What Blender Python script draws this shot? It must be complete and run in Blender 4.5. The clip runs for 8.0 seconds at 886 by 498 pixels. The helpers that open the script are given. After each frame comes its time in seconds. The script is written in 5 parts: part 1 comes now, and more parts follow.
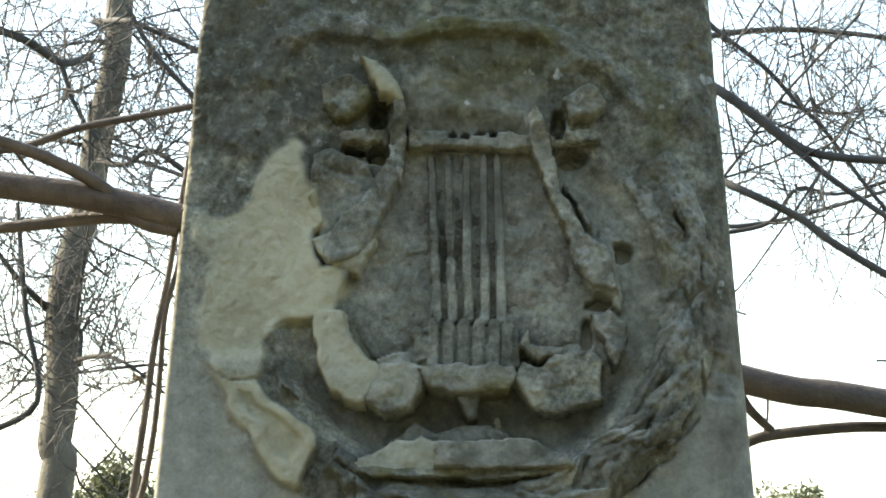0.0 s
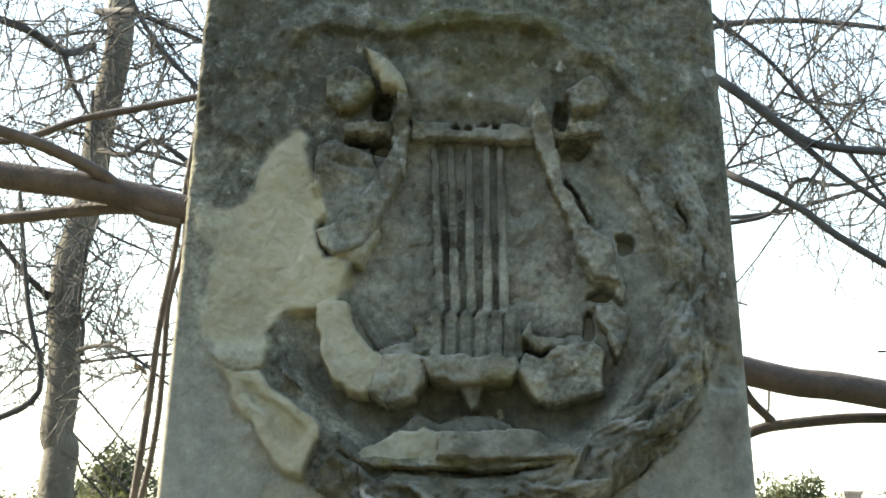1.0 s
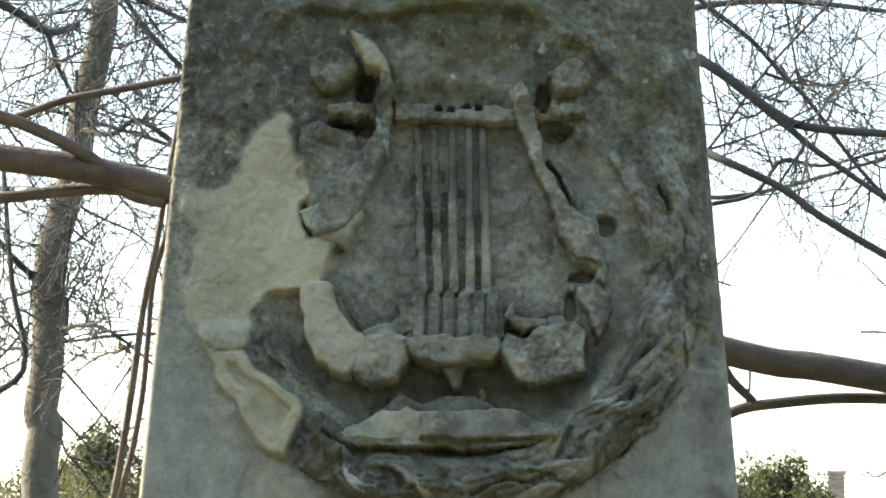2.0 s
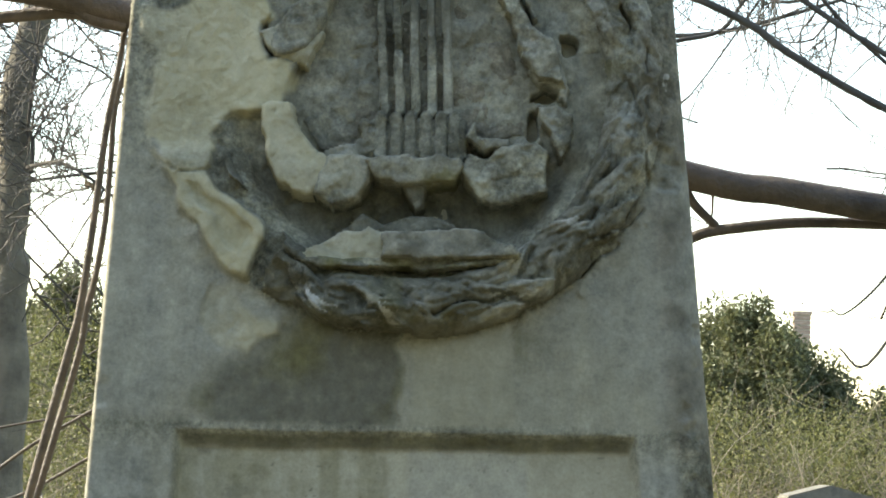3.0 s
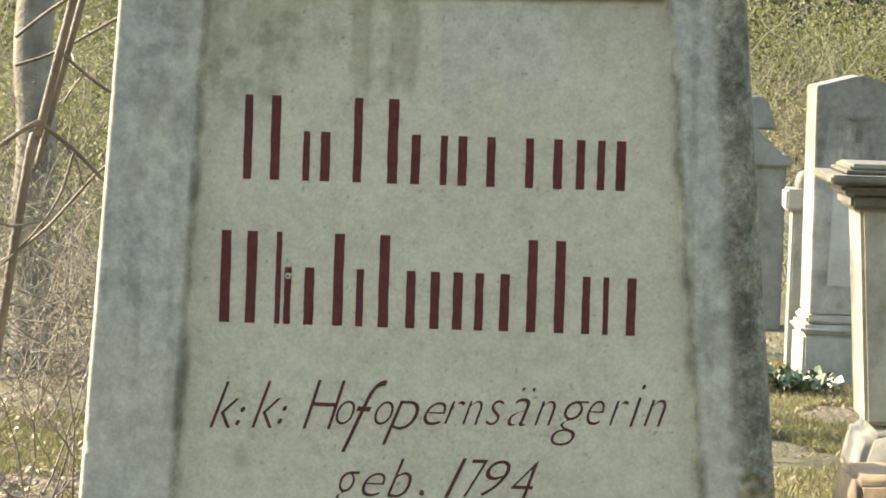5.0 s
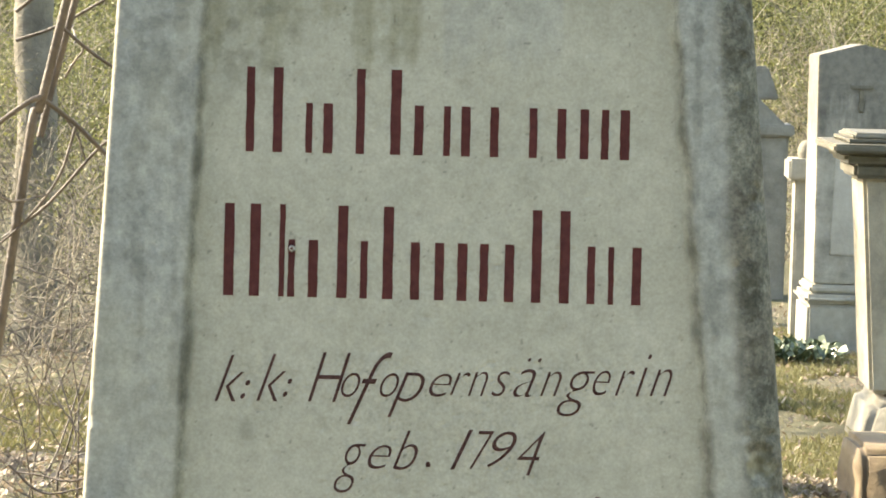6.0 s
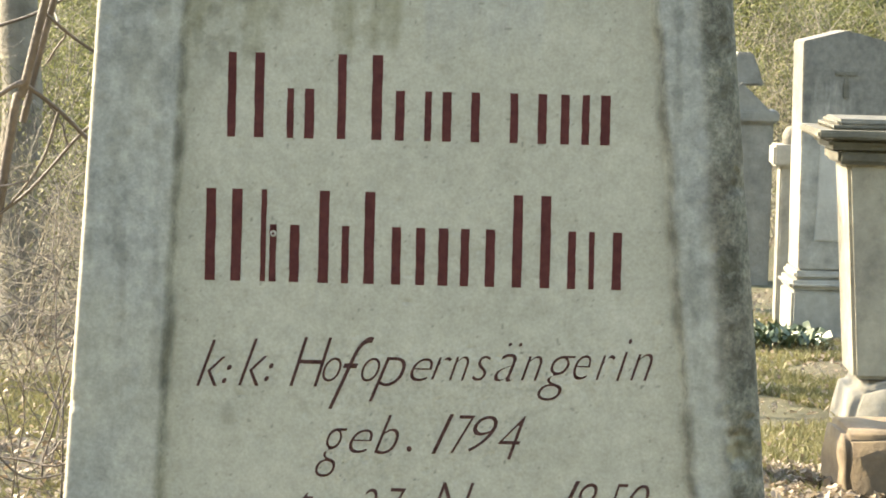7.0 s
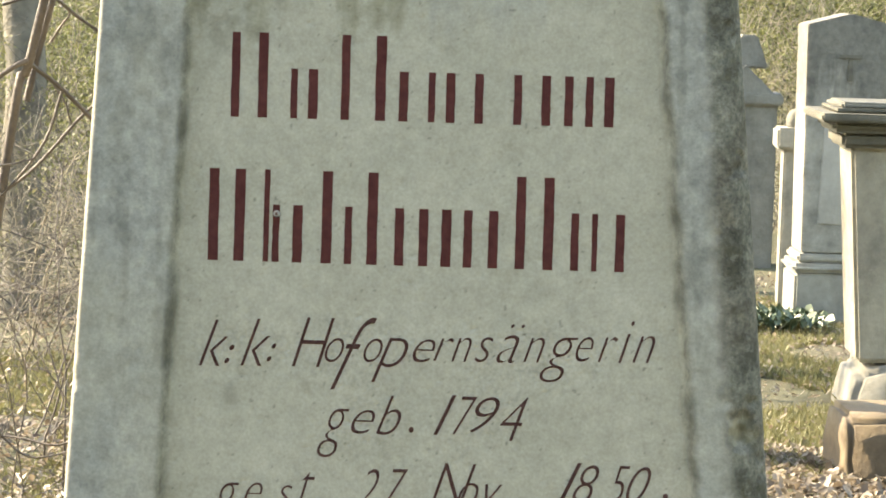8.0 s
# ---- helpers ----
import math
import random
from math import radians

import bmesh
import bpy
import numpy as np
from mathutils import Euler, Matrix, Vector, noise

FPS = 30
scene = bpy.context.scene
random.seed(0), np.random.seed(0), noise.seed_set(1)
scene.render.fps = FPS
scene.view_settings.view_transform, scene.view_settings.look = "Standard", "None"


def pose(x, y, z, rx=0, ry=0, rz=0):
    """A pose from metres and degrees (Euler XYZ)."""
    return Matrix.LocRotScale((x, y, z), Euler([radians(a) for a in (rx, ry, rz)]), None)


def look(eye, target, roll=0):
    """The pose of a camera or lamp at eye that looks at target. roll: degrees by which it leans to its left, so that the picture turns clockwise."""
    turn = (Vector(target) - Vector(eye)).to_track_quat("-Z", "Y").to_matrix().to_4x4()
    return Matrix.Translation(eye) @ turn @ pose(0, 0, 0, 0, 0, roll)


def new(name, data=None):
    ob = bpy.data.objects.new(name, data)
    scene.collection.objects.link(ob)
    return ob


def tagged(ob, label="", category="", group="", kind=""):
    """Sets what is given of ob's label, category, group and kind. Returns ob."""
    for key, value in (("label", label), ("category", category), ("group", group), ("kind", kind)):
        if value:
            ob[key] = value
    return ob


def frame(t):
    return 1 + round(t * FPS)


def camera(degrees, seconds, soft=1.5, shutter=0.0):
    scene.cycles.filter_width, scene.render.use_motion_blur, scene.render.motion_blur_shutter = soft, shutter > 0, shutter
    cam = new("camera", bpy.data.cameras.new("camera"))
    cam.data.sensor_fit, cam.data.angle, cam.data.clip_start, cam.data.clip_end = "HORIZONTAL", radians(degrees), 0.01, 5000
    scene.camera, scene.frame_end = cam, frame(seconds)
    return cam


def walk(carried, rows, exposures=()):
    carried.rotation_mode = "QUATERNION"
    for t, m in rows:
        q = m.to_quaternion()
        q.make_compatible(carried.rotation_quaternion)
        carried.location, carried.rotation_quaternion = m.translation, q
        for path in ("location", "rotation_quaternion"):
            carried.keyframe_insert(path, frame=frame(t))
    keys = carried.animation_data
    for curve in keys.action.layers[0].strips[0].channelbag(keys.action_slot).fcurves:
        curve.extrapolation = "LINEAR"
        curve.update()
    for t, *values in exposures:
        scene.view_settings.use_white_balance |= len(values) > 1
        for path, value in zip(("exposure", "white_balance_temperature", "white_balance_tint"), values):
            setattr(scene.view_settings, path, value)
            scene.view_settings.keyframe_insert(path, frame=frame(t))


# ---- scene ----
cam = camera(20.0, 8.0, soft=1.8)
PATH = [
    (0, look((0.0390, -2.2494, 1.6515), (-0.0350, -0.2745, 1.9597), 1.40)),
    (0.5, look((0.0390, -2.2535, 1.6508), (-0.0430, -0.2766, 1.9448), 1.40)),
    (1, look((0.0380, -2.2595, 1.6512), (-0.0370, -0.2842, 1.9514), 1.50)),
    (1.2, look((0.0380, -2.2595, 1.6512), (-0.0340, -0.2827, 1.9442), 1.40)),
    (2.3, look((0.0410, -2.2767, 1.6485), (-0.0160, -0.2971, 1.9262), 1.60)),
    (2.5, look((0.0420, -2.2740, 1.6443), (-0.0100, -0.2918, 1.9028), 1.60)),
    (3, look((0.0460, -2.2690, 1.6309), (0.0120, -0.2759, 1.7913), 1.40)),
    (3.5, look((0.0470, -2.2610, 1.6173), (0.0130, -0.2617, 1.6700), 1.30)),
    (4, look((0.0440, -2.2618, 1.6053), (0.0130, -0.2622, 1.5818), 1.50)),
    (4.5, look((0.0420, -2.2564, 1.5969), (0.0030, -0.2589, 1.5043), 1.90)),
    (5, look((0.0430, -2.2491, 1.5873), (-0.0050, -0.2555, 1.4269), 1.80)),
    (5.2, look((0.0430, -2.2493, 1.5853), (-0.0040, -0.2574, 1.4150), 1.80)),
    (6.3, look((0.0410, -2.2393, 1.5846), (-0.0070, -0.2484, 1.4013), 1.10)),
    (6.5, look((0.0420, -2.2393, 1.5846), (-0.0030, -0.2485, 1.3993), 1.10)),
    (7, look((0.0460, -2.2474, 1.5842), (0.0080, -0.2561, 1.3918), 1.30)),
    (7.5, look((0.0470, -2.2503, 1.5854), (0.0030, -0.2607, 1.3841), 1.40)),
    (8, look((0.0460, -2.2474, 1.5842), (0.0060, -0.2582, 1.3769), 1.60)),
]
EXPOSURE = 2.0
walk(cam, PATH, exposures=[(0.0, EXPOSURE + 0.05, 7900, 6), (2.5, EXPOSURE + 0.05, 7900, 6), (3.0, EXPOSURE + 0.05, 8000, 6), (3.5, EXPOSURE + 0.28, 8200, 7), (4.0, EXPOSURE + 0.44, 8400, 8), (5.0, EXPOSURE + 0.62, 8600, 10), (8.0, EXPOSURE + 0.74, 8600, 10)])

# ---- light: bright hazy sky, low sun from behind and to one side ----
SUN_FROM = Vector((-0.84, 0.32, 0.60)).normalized()
world = bpy.data.worlds.new("sky")
scene.world = world
world.use_nodes = True
wn = world.node_tree
sky = wn.nodes.new("ShaderNodeTexSky")
sky.sky_type, sky.sun_disc = "NISHITA", False
sky.sun_elevation = math.asin(SUN_FROM.z)
sky.sun_rotation = math.atan2(SUN_FROM.x, SUN_FROM.y)
sky.air_density, sky.dust_density, sky.ozone_density = 1.0, 0.7, 1.0
bg = wn.nodes["Background"]
bg.inputs["Strength"].default_value = 0.15
wn.links.new(sky.outputs["Color"], bg.inputs["Color"])
sun = new("sun", bpy.data.lights.new("sun", "SUN"))
sun.data.energy, sun.data.angle, sun.data.color = 3.4, radians(0.6), (1.0, 0.95, 0.86)
sun.matrix_world = look(SUN_FROM * 40, (0, 0, 0))


# ---- materials ----
def material(name):
    m = bpy.data.materials.new(name)
    m.use_nodes = True
    nt = m.node_tree
    return m, nt, nt.nodes["Principled BSDF"]


def noise_node(nt, scale, detail=6.0, rough=0.6, vec=None):
    n = nt.nodes.new("ShaderNodeTexNoise")
    n.inputs["Scale"].default_value, n.inputs["Detail"].default_value = scale, detail
    n.inputs["Roughness"].default_value = rough
    if vec is None:
        vec = nt.nodes.new("ShaderNodeTexCoord").outputs["Object"]
    nt.links.new(vec, n.inputs["Vector"])
    return n.outputs["Fac"]


def ramp(nt, fac, *stops):
    r = nt.nodes.new("ShaderNodeValToRGB")
    nt.links.new(fac, r.inputs["Fac"])
    e = r.color_ramp.elements
    while len(e) < len(stops):
        e.new(0.5)
    for el, (p, c) in zip(e, stops):
        el.position = p
        el.color = (*c, 1) if len(c) == 3 else c
    return r.outputs["Color"]


def mixed(nt, fac, a, b, mode="MIX"):
    n = nt.nodes.new("ShaderNodeMix")
    n.data_type, n.blend_type = "RGBA", mode
    for sock, v in ((n.inputs[0], fac), (n.inputs[6], a), (n.inputs[7], b)):
        if hasattr(v, "is_linked"):
            nt.links.new(v, sock)
        else:
            sock.default_value = v if isinstance(v, (int, float)) else (*v, 1)
    return n.outputs[2]


def bump(nt, bsdf, fac, dist, strength=1.0):
    b = nt.nodes.new("ShaderNodeBump")
    b.inputs["Distance"].default_value, b.inputs["Strength"].default_value = dist, strength
    nt.links.new(fac, b.inputs["Height"])
    nt.links.new(b.outputs["Normal"], bsdf.inputs["Normal"])


def plain(name, lo, hi, scale=20.0, rough=0.8, bumpy=0.0, bscale=80.0, metal=0.0, per_island=False, translucent=False):
    """Two-tone grained material; per_island varies it from piece to piece."""
    m, nt, b = material(name)
    f = noise_node(nt, scale)
    col = ramp(nt, f, (0.3, lo), (0.7, hi))
    if per_island:
        g = nt.nodes.new("ShaderNodeNewGeometry").outputs["Random Per Island"]
        col = mixed(nt, 0.65, col, ramp(nt, g, (0.0, lo), (1.0, hi)))
    nt.links.new(col, b.inputs["Base Color"])
    b.inputs["Roughness"].default_value, b.inputs["Metallic"].default_value = rough, metal
    if bumpy:
        bump(nt, b, noise_node(nt, bscale), bumpy)
    if translucent:
        t = nt.nodes.new("ShaderNodeBsdfTranslucent")
        nt.links.new(col, t.inputs["Color"])
        mx = nt.nodes.new("ShaderNodeMixShader")
        mx.inputs[0].default_value = 0.35
        nt.links.new(b.outputs[0], mx.inputs[1])
        nt.links.new(t.outputs[0], mx.inputs[2])
        nt.links.new(mx.outputs[0], nt.nodes["Material Output"].inputs["Surface"])
    return m


def maths(nt, op, a, b=None, clamp=False):
    n = nt.nodes.new("ShaderNodeMath")
    n.operation, n.use_clamp = op, clamp
    for sock, v in ((n.inputs[0], a), (n.inputs[1], b)):
        if v is None:
            continue
        if hasattr(v, "is_linked"):
            nt.links.new(v, sock)
        else:
            sock.default_value = v
    return n.outputs[0]


def patchy(nt, amount, grain_fac, spread=2.6, gain=4.0, even=None):
    """Turns a soft amount into patches with crisp, grainy outlines."""
    g = maths(nt, "MULTIPLY", maths(nt, "SUBTRACT", grain_fac, 0.5), spread)
    if even is not None:
        g = maths(nt, "MULTIPLY", g, maths(nt, "SUBTRACT", 1.0, maths(nt, "MULTIPLY", even, 0.85)))
    t = maths(nt, "SUBTRACT", maths(nt, "ADD", amount, g), 0.5)
    return maths(nt, "ADD", maths(nt, "MULTIPLY", t, gain), 0.5, clamp=True)


def weathered_stone():
    """Sandstone; 'wear' holds bare yellow breaks, black crusting with painted shade, ochre-green moss and smooth
    limewash,
    'tint' cool grey wash, brown earth stain and white lime flakes."""
    m, nt, b = material("weathered_stone")
    at = nt.nodes.new("ShaderNodeAttribute")
    at.attribute_name = "wear"
    sep = nt.nodes.new("ShaderNodeSeparateColor")
    nt.links.new(at.outputs["Color"], sep.inputs[0])
    tn = nt.nodes.new("ShaderNodeAttribute")
    tn.attribute_name = "tint"
    tint = nt.nodes.new("ShaderNodeSeparateColor")
    nt.links.new(tn.outputs["Color"], tint.inputs[0])
    smooth_wash = at.outputs["Alpha"]
    f1, f2, f3 = noise_node(nt, 9, 8, 0.6), noise_node(nt, 60, 8, 0.68), noise_node(nt, 300, 4, 0.65)
    f4 = noise_node(nt, 42, 10, 0.7)
    base = ramp(nt, f1, (0.34, (0.150, 0.150, 0.120)), (0.5, (0.215, 0.212, 0.172)), (0.66, (0.30, 0.29, 0.236)))
    base = mixed(nt, 0.30, base, ramp(nt, f2, (0.36, (0.11, 0.108, 0.086)), (0.5, (0.27, 0.262, 0.215)), (0.64, (0.46, 0.45, 0.38))))
    wash = ramp(nt, f1, (0.3, (0.368, 0.338, 0.247)), (0.7, (0.446, 0.411, 0.308)))
    cool = ramp(nt, f1, (0.3, (0.31, 0.32, 0.305)), (0.7, (0.41, 0.41, 0.375)))
    cool = mixed(nt, 0.55, cool, ramp(nt, noise_node(nt, 55, 8, 0.68), (0.40, (0.17, 0.182, 0.185)), (0.5, (0.37, 0.375, 0.355)), (0.58, (0.60, 0.58, 0.49))))
    cool = mixed(nt, 0.30, cool, ramp(nt, noise_node(nt, 210, 4, 0.65), (0.36, (0.15, 0.155, 0.15)), (0.60, (0.48, 0.47, 0.42))))
    wash = mixed(nt, tint.outputs[0], wash, cool)
    wash = mixed(nt, 0.12, wash, ramp(nt, noise_node(nt, 26, 6, 0.7), (0.38, (0.24, 0.235, 0.175)), (0.62, (0.46, 0.445, 0.35))))
    wash = mixed(nt, 0.22, wash, ramp(nt, f2, (0.34, (0.19, 0.187, 0.15)), (0.66, (0.53, 0.515, 0.43))))
    wash = mixed(nt, 0.16, wash, ramp(nt, f3, (0.34, (0.16, 0.15, 0.12)), (0.66, (0.58, 0.56, 0.47))))
    col = mixed(nt, smooth_wash, base, wash)
    brown = ramp(nt, f2, (0.32, (0.105, 0.088, 0.066)), (0.68, (0.265, 0.225, 0.178)))
    col = mixed(nt, tint.outputs[1], col, brown)
    mottle = ramp(nt, noise_node(nt, 24, 9, 0.72), (0.38, (0.42, 0.41, 0.37)), (0.5, (0.86, 0.86, 0.84)), (0.62, (1.35, 1.33, 1.25)))
    fleck = ramp(nt, noise_node(nt, 190, 5, 0.7), (0.36, (0.50, 0.50, 0.48)), (0.5, (0.98, 0.98, 0.97)), (0.64, (1.45, 1.43, 1.36)))
    uneven = maths(nt, "SUBTRACT", 1.0, maths(nt, "MULTIPLY", smooth_wash, 0.95), clamp=True)
    col = mixed(nt, uneven, col, mottle, "MULTIPLY")
    col = mixed(nt, maths(nt, "MULTIPLY", uneven, 0.8), col, fleck, "MULTIPLY")
    fresh = ramp(nt, f1, (0.3, (0.36, 0.315, 0.19)), (0.48, (0.455, 0.415, 0.275)), (0.66, (0.53, 0.495, 0.36)))
    fresh = mixed(nt, 0.22, fresh, ramp(nt, f2, (0.36, (0.40, 0.35, 0.22)), (0.64, (0.66, 0.62, 0.47))))
    col = mixed(nt, sep.outputs[0], col, fresh)
    crust_and_shade = ramp(nt, f2, (0.3, (0.052, 0.051, 0.038)), (0.55, (0.088, 0.085, 0.064)), (0.72, (0.15, 0.144, 0.112)))
    soft = maths(nt, "MULTIPLY", sep.outputs[1], 0.82)
    hard = maths(nt, "MULTIPLY", patchy(nt, sep.outputs[1], f4, 2.0, 1.8, smooth_wash), maths(nt, "SUBTRACT", 0.72, maths(nt, "MULTIPLY", smooth_wash, 0.30)))
    col = mixed(nt, maths(nt, "MAXIMUM", soft, hard), col, crust_and_shade)
    lichen = ramp(nt, noise_node(nt, 75, 6, 0.72), (0.55, (0, 0, 0)), (0.64, (1, 1, 1)))
    col = mixed(nt, maths(nt, "MULTIPLY", maths(nt, "MULTIPLY", lichen, sep.outputs[1]), maths(nt, "SUBTRACT", 0.55, smooth_wash, clamp=True)), col, (0.36, 0.35, 0.285))
    moss = ramp(nt, f2, (0.3, (0.075, 0.070, 0.024)), (0.7, (0.20, 0.18, 0.075)))
    col = mixed(nt, maths(nt, "MULTIPLY", patchy(nt, sep.outputs[2], f4, 1.0, 1.6), 0.75), col, moss)
    flake = maths(nt, "MULTIPLY", patchy(nt, tint.outputs[2], f4, 1.6, 3.0), 0.85)
    col = mixed(nt, flake, col, ramp(nt, f2, (0.35, (0.38, 0.37, 0.33)), (0.65, (0.58, 0.56, 0.50))))
    nt.links.new(col, b.inputs["Base Color"])
    b.inputs["Roughness"].default_value = 0.92
    b.inputs["Specular IOR Level"].default_value = 0.2
    rough = maths(nt, "ADD", maths(nt, "MULTIPLY", f4, 1.0), maths(nt, "ADD", maths(nt, "MULTIPLY", f2, 0.7), maths(nt, "MULTIPLY", f3, 0.35)))
    strength = maths(nt, "SUBTRACT", 0.85, maths(nt, "MULTIPLY", smooth_wash, 0.7), clamp=True)
    bp = nt.nodes.new("ShaderNodeBump")
    bp.inputs["Distance"].default_value = 0.0032
    nt.links.new(strength, bp.inputs["Strength"])
    nt.links.new(rough, bp.inputs["Height"])
    nt.links.new(bp.outputs["Normal"], b.inputs["Normal"])
    return m


STONE = weathered_stone()


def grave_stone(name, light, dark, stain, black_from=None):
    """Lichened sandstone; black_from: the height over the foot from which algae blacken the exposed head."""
    m, nt, b = material(name)
    f1, f2 = noise_node(nt, 2.6, 8, 0.65), noise_node(nt, 25, 6, 0.65)
    col = ramp(nt, f1, (0.40, stain), (0.5, dark), (0.60, light))
    col = mixed(nt, 0.35, col, ramp(nt, noise_node(nt, 7, 8, 0.7), (0.40, stain), (0.58, light)))
    col = mixed(nt, 0.35, col, ramp(nt, f2, (0.3, dark), (0.7, light)))
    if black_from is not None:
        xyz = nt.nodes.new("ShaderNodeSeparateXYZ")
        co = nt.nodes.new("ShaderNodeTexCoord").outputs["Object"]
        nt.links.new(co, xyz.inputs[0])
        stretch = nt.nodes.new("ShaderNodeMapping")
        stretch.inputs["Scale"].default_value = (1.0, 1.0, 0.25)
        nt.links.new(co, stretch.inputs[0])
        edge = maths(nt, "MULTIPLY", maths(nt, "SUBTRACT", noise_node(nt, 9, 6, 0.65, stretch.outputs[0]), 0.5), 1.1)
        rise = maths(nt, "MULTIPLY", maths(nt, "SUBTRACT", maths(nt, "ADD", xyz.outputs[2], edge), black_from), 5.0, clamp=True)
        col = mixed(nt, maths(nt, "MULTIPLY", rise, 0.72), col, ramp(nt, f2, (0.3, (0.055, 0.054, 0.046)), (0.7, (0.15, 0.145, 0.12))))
    nt.links.new(col, b.inputs["Base Color"])
    b.inputs["Roughness"].default_value = 0.9
    bump(nt, b, f2, 0.006)
    return m


GRAVE_A = grave_stone("pale_sandstone", (0.38, 0.365, 0.31), (0.27, 0.26, 0.22), (0.12, 0.118, 0.10))
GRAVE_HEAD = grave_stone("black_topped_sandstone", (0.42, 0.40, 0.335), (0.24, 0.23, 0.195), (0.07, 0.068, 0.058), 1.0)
GRAVE_B = grave_stone("warm_sandstone", (0.38, 0.345, 0.26), (0.25, 0.23, 0.175), (0.11, 0.10, 0.08))
TABLET = grave_stone("smooth_tablet_stone", (0.42, 0.40, 0.345), (0.36, 0.345, 0.295), (0.26, 0.25, 0.21))
GRAVE_C = grave_stone("grey_sandstone", (0.24, 0.23, 0.19), (0.155, 0.148, 0.122), (0.075, 0.072, 0.06))
# weathered stone toned darker to hold the shade of cornice, capital and emblem
CORNICE = grave_stone("shade_toned_cornice_stone", (0.16, 0.15, 0.115), (0.10, 0.095, 0.072), (0.05, 0.048, 0.036))
BROKEN = grave_stone("yellow_block_stone", (0.17, 0.13, 0.075), (0.085, 0.062, 0.040), (0.05, 0.04, 0.028))
RED_PAINT = plain("oxblood_paint", (0.125, 0.026, 0.021), (0.185, 0.046, 0.037), 120, 0.75)
BROWN_PAINT = plain("dark_brown_paint", (0.085, 0.032, 0.026), (0.17, 0.078, 0.064), 160, 0.75)
BARK_NEAR = plain("brown_shrub_bark", (0.030, 0.022, 0.017), (0.098, 0.076, 0.058), 30, 0.6, 0.003, 120)
BARK_TREE = plain("grey_tree_bark", (0.085, 0.078, 0.062), (0.195, 0.18, 0.142), 9, 0.85, 0.012, 40)
BARK_FAR = plain("dark_twig_bark", (0.032, 0.030, 0.028), (0.082, 0.076, 0.068), 12, 0.8)
DRY_TWIG = plain("dry_straw_twig", (0.06, 0.05, 0.036), (0.30, 0.26, 0.19), 8, 0.7, per_island=True)
PINE = plain("dark_evergreen_leaf", (0.038, 0.050, 0.024), (0.135, 0.145, 0.066), 1.2, 0.6, per_island=True, translucent=True)
OLIVE = plain("olive_shrub_leaf", (0.045, 0.056, 0.018), (0.205, 0.205, 0.074), 1.5, 0.6, per_island=True, translucent=True)
PALE = plain("pale_winter_leaf", (0.07, 0.068, 0.032), (0.25, 0.235, 0.125), 1.5, 0.7, per_island=True, translucent=True)
IVY = plain("ivy_leaf", (0.028, 0.048, 0.024), (0.12, 0.155, 0.085), 6, 0.4, per_island=True)
LITTER = plain("fallen_leaf", (0.060, 0.036, 0.020), (0.36, 0.30, 0.22), 5, 0.5, per_island=True, translucent=True)
GRASS = plain("short_grass", (0.075, 0.080, 0.030), (0.26, 0.24, 0.11), 3, 0.6, per_island=True, translucent=True)
BRICK = plain("chimney_brick", (0.22, 0.16, 0.13), (0.40, 0.31, 0.26), 4, 0.85)
MORTAR = plain("chimney_mortar", (0.30, 0.28, 0.25), (0.42, 0.40, 0.36), 6, 0.9)
STEEL = plain("steel_screw", (0.35, 0.34, 0.32), (0.6, 0.59, 0.56), 200, 0.4, metal=0.8)


def ground_material():
    m, nt, b = material("leafy_earth")
    f1, f2, f3 = noise_node(nt, 0.9, 6, 0.6), noise_node(nt, 9, 8, 0.7), noise_node(nt, 60, 4, 0.7)
    col = ramp(nt, f1, (0.38, (0.055, 0.046, 0.028)), (0.48, (0.072, 0.072, 0.03)), (0.6, (0.06, 0.075, 0.024)))
    col = mixed(nt, 0.45, col, ramp(nt, f2, (0.3, (0.03, 0.025, 0.016)), (0.7, (0.11, 0.105, 0.05))))
    col = mixed(nt, 0.3, col, ramp(nt, f3, (0.35, (0.03, 0.024, 0.016)), (0.65, (0.17, 0.145, 0.09))))
    nt.links.new(col, b.inputs["Base Color"])
    b.inputs["Roughness"].default_value = 0.95
    bump(nt, b, f2, 0.03)
    return m


GROUND = ground_material()


# ---- mesh helpers ----
def mesh_object(name, verts, faces, mat, parent=None, label="", smooth=False):
    me = bpy.data.meshes.new(name)
    if isinstance(faces, np.ndarray):
        v = np.asarray(verts, dtype=np.float32).reshape(-1, 3)
        n = faces.shape[1]
        me.vertices.add(len(v))
        me.vertices.foreach_set("co", v.ravel())
        me.loops.add(faces.size)
        me.loops.foreach_set("vertex_index", faces.astype(np.int32).ravel())
        me.polygons.add(len(faces))
        me.polygons.foreach_set("loop_start", np.arange(0, faces.size, n, dtype=np.int32))
        me.update(calc_edges=True)
    else:
        me.from_pydata(verts, [], faces)
        me.update()
    if smooth:
        me.polygons.foreach_set("use_smooth", np.ones(len(me.polygons), dtype=bool))
    me.materials.append(mat)
    ob = new(name, me)
    if parent is not None:
        ob.parent = parent
    if label:
        tagged(ob, label)
    return ob


def part(name, bm, mat, parent, label="", smooth=False):
    """Links a bmesh as one mesh object under a thing or a part."""
    bmesh.ops.recalc_face_normals(bm, faces=bm.faces)
    me = bpy.data.meshes.new(name)
    bm.to_mesh(me)
    bm.free()
    if smooth:
        me.polygons.foreach_set("use_smooth", np.ones(len(me.polygons), dtype=bool))
    me.materials.append(mat)
    ob = new(name, me)
    if parent is not None:
        ob.parent = parent
    if label:
        tagged(ob, label)
    return ob


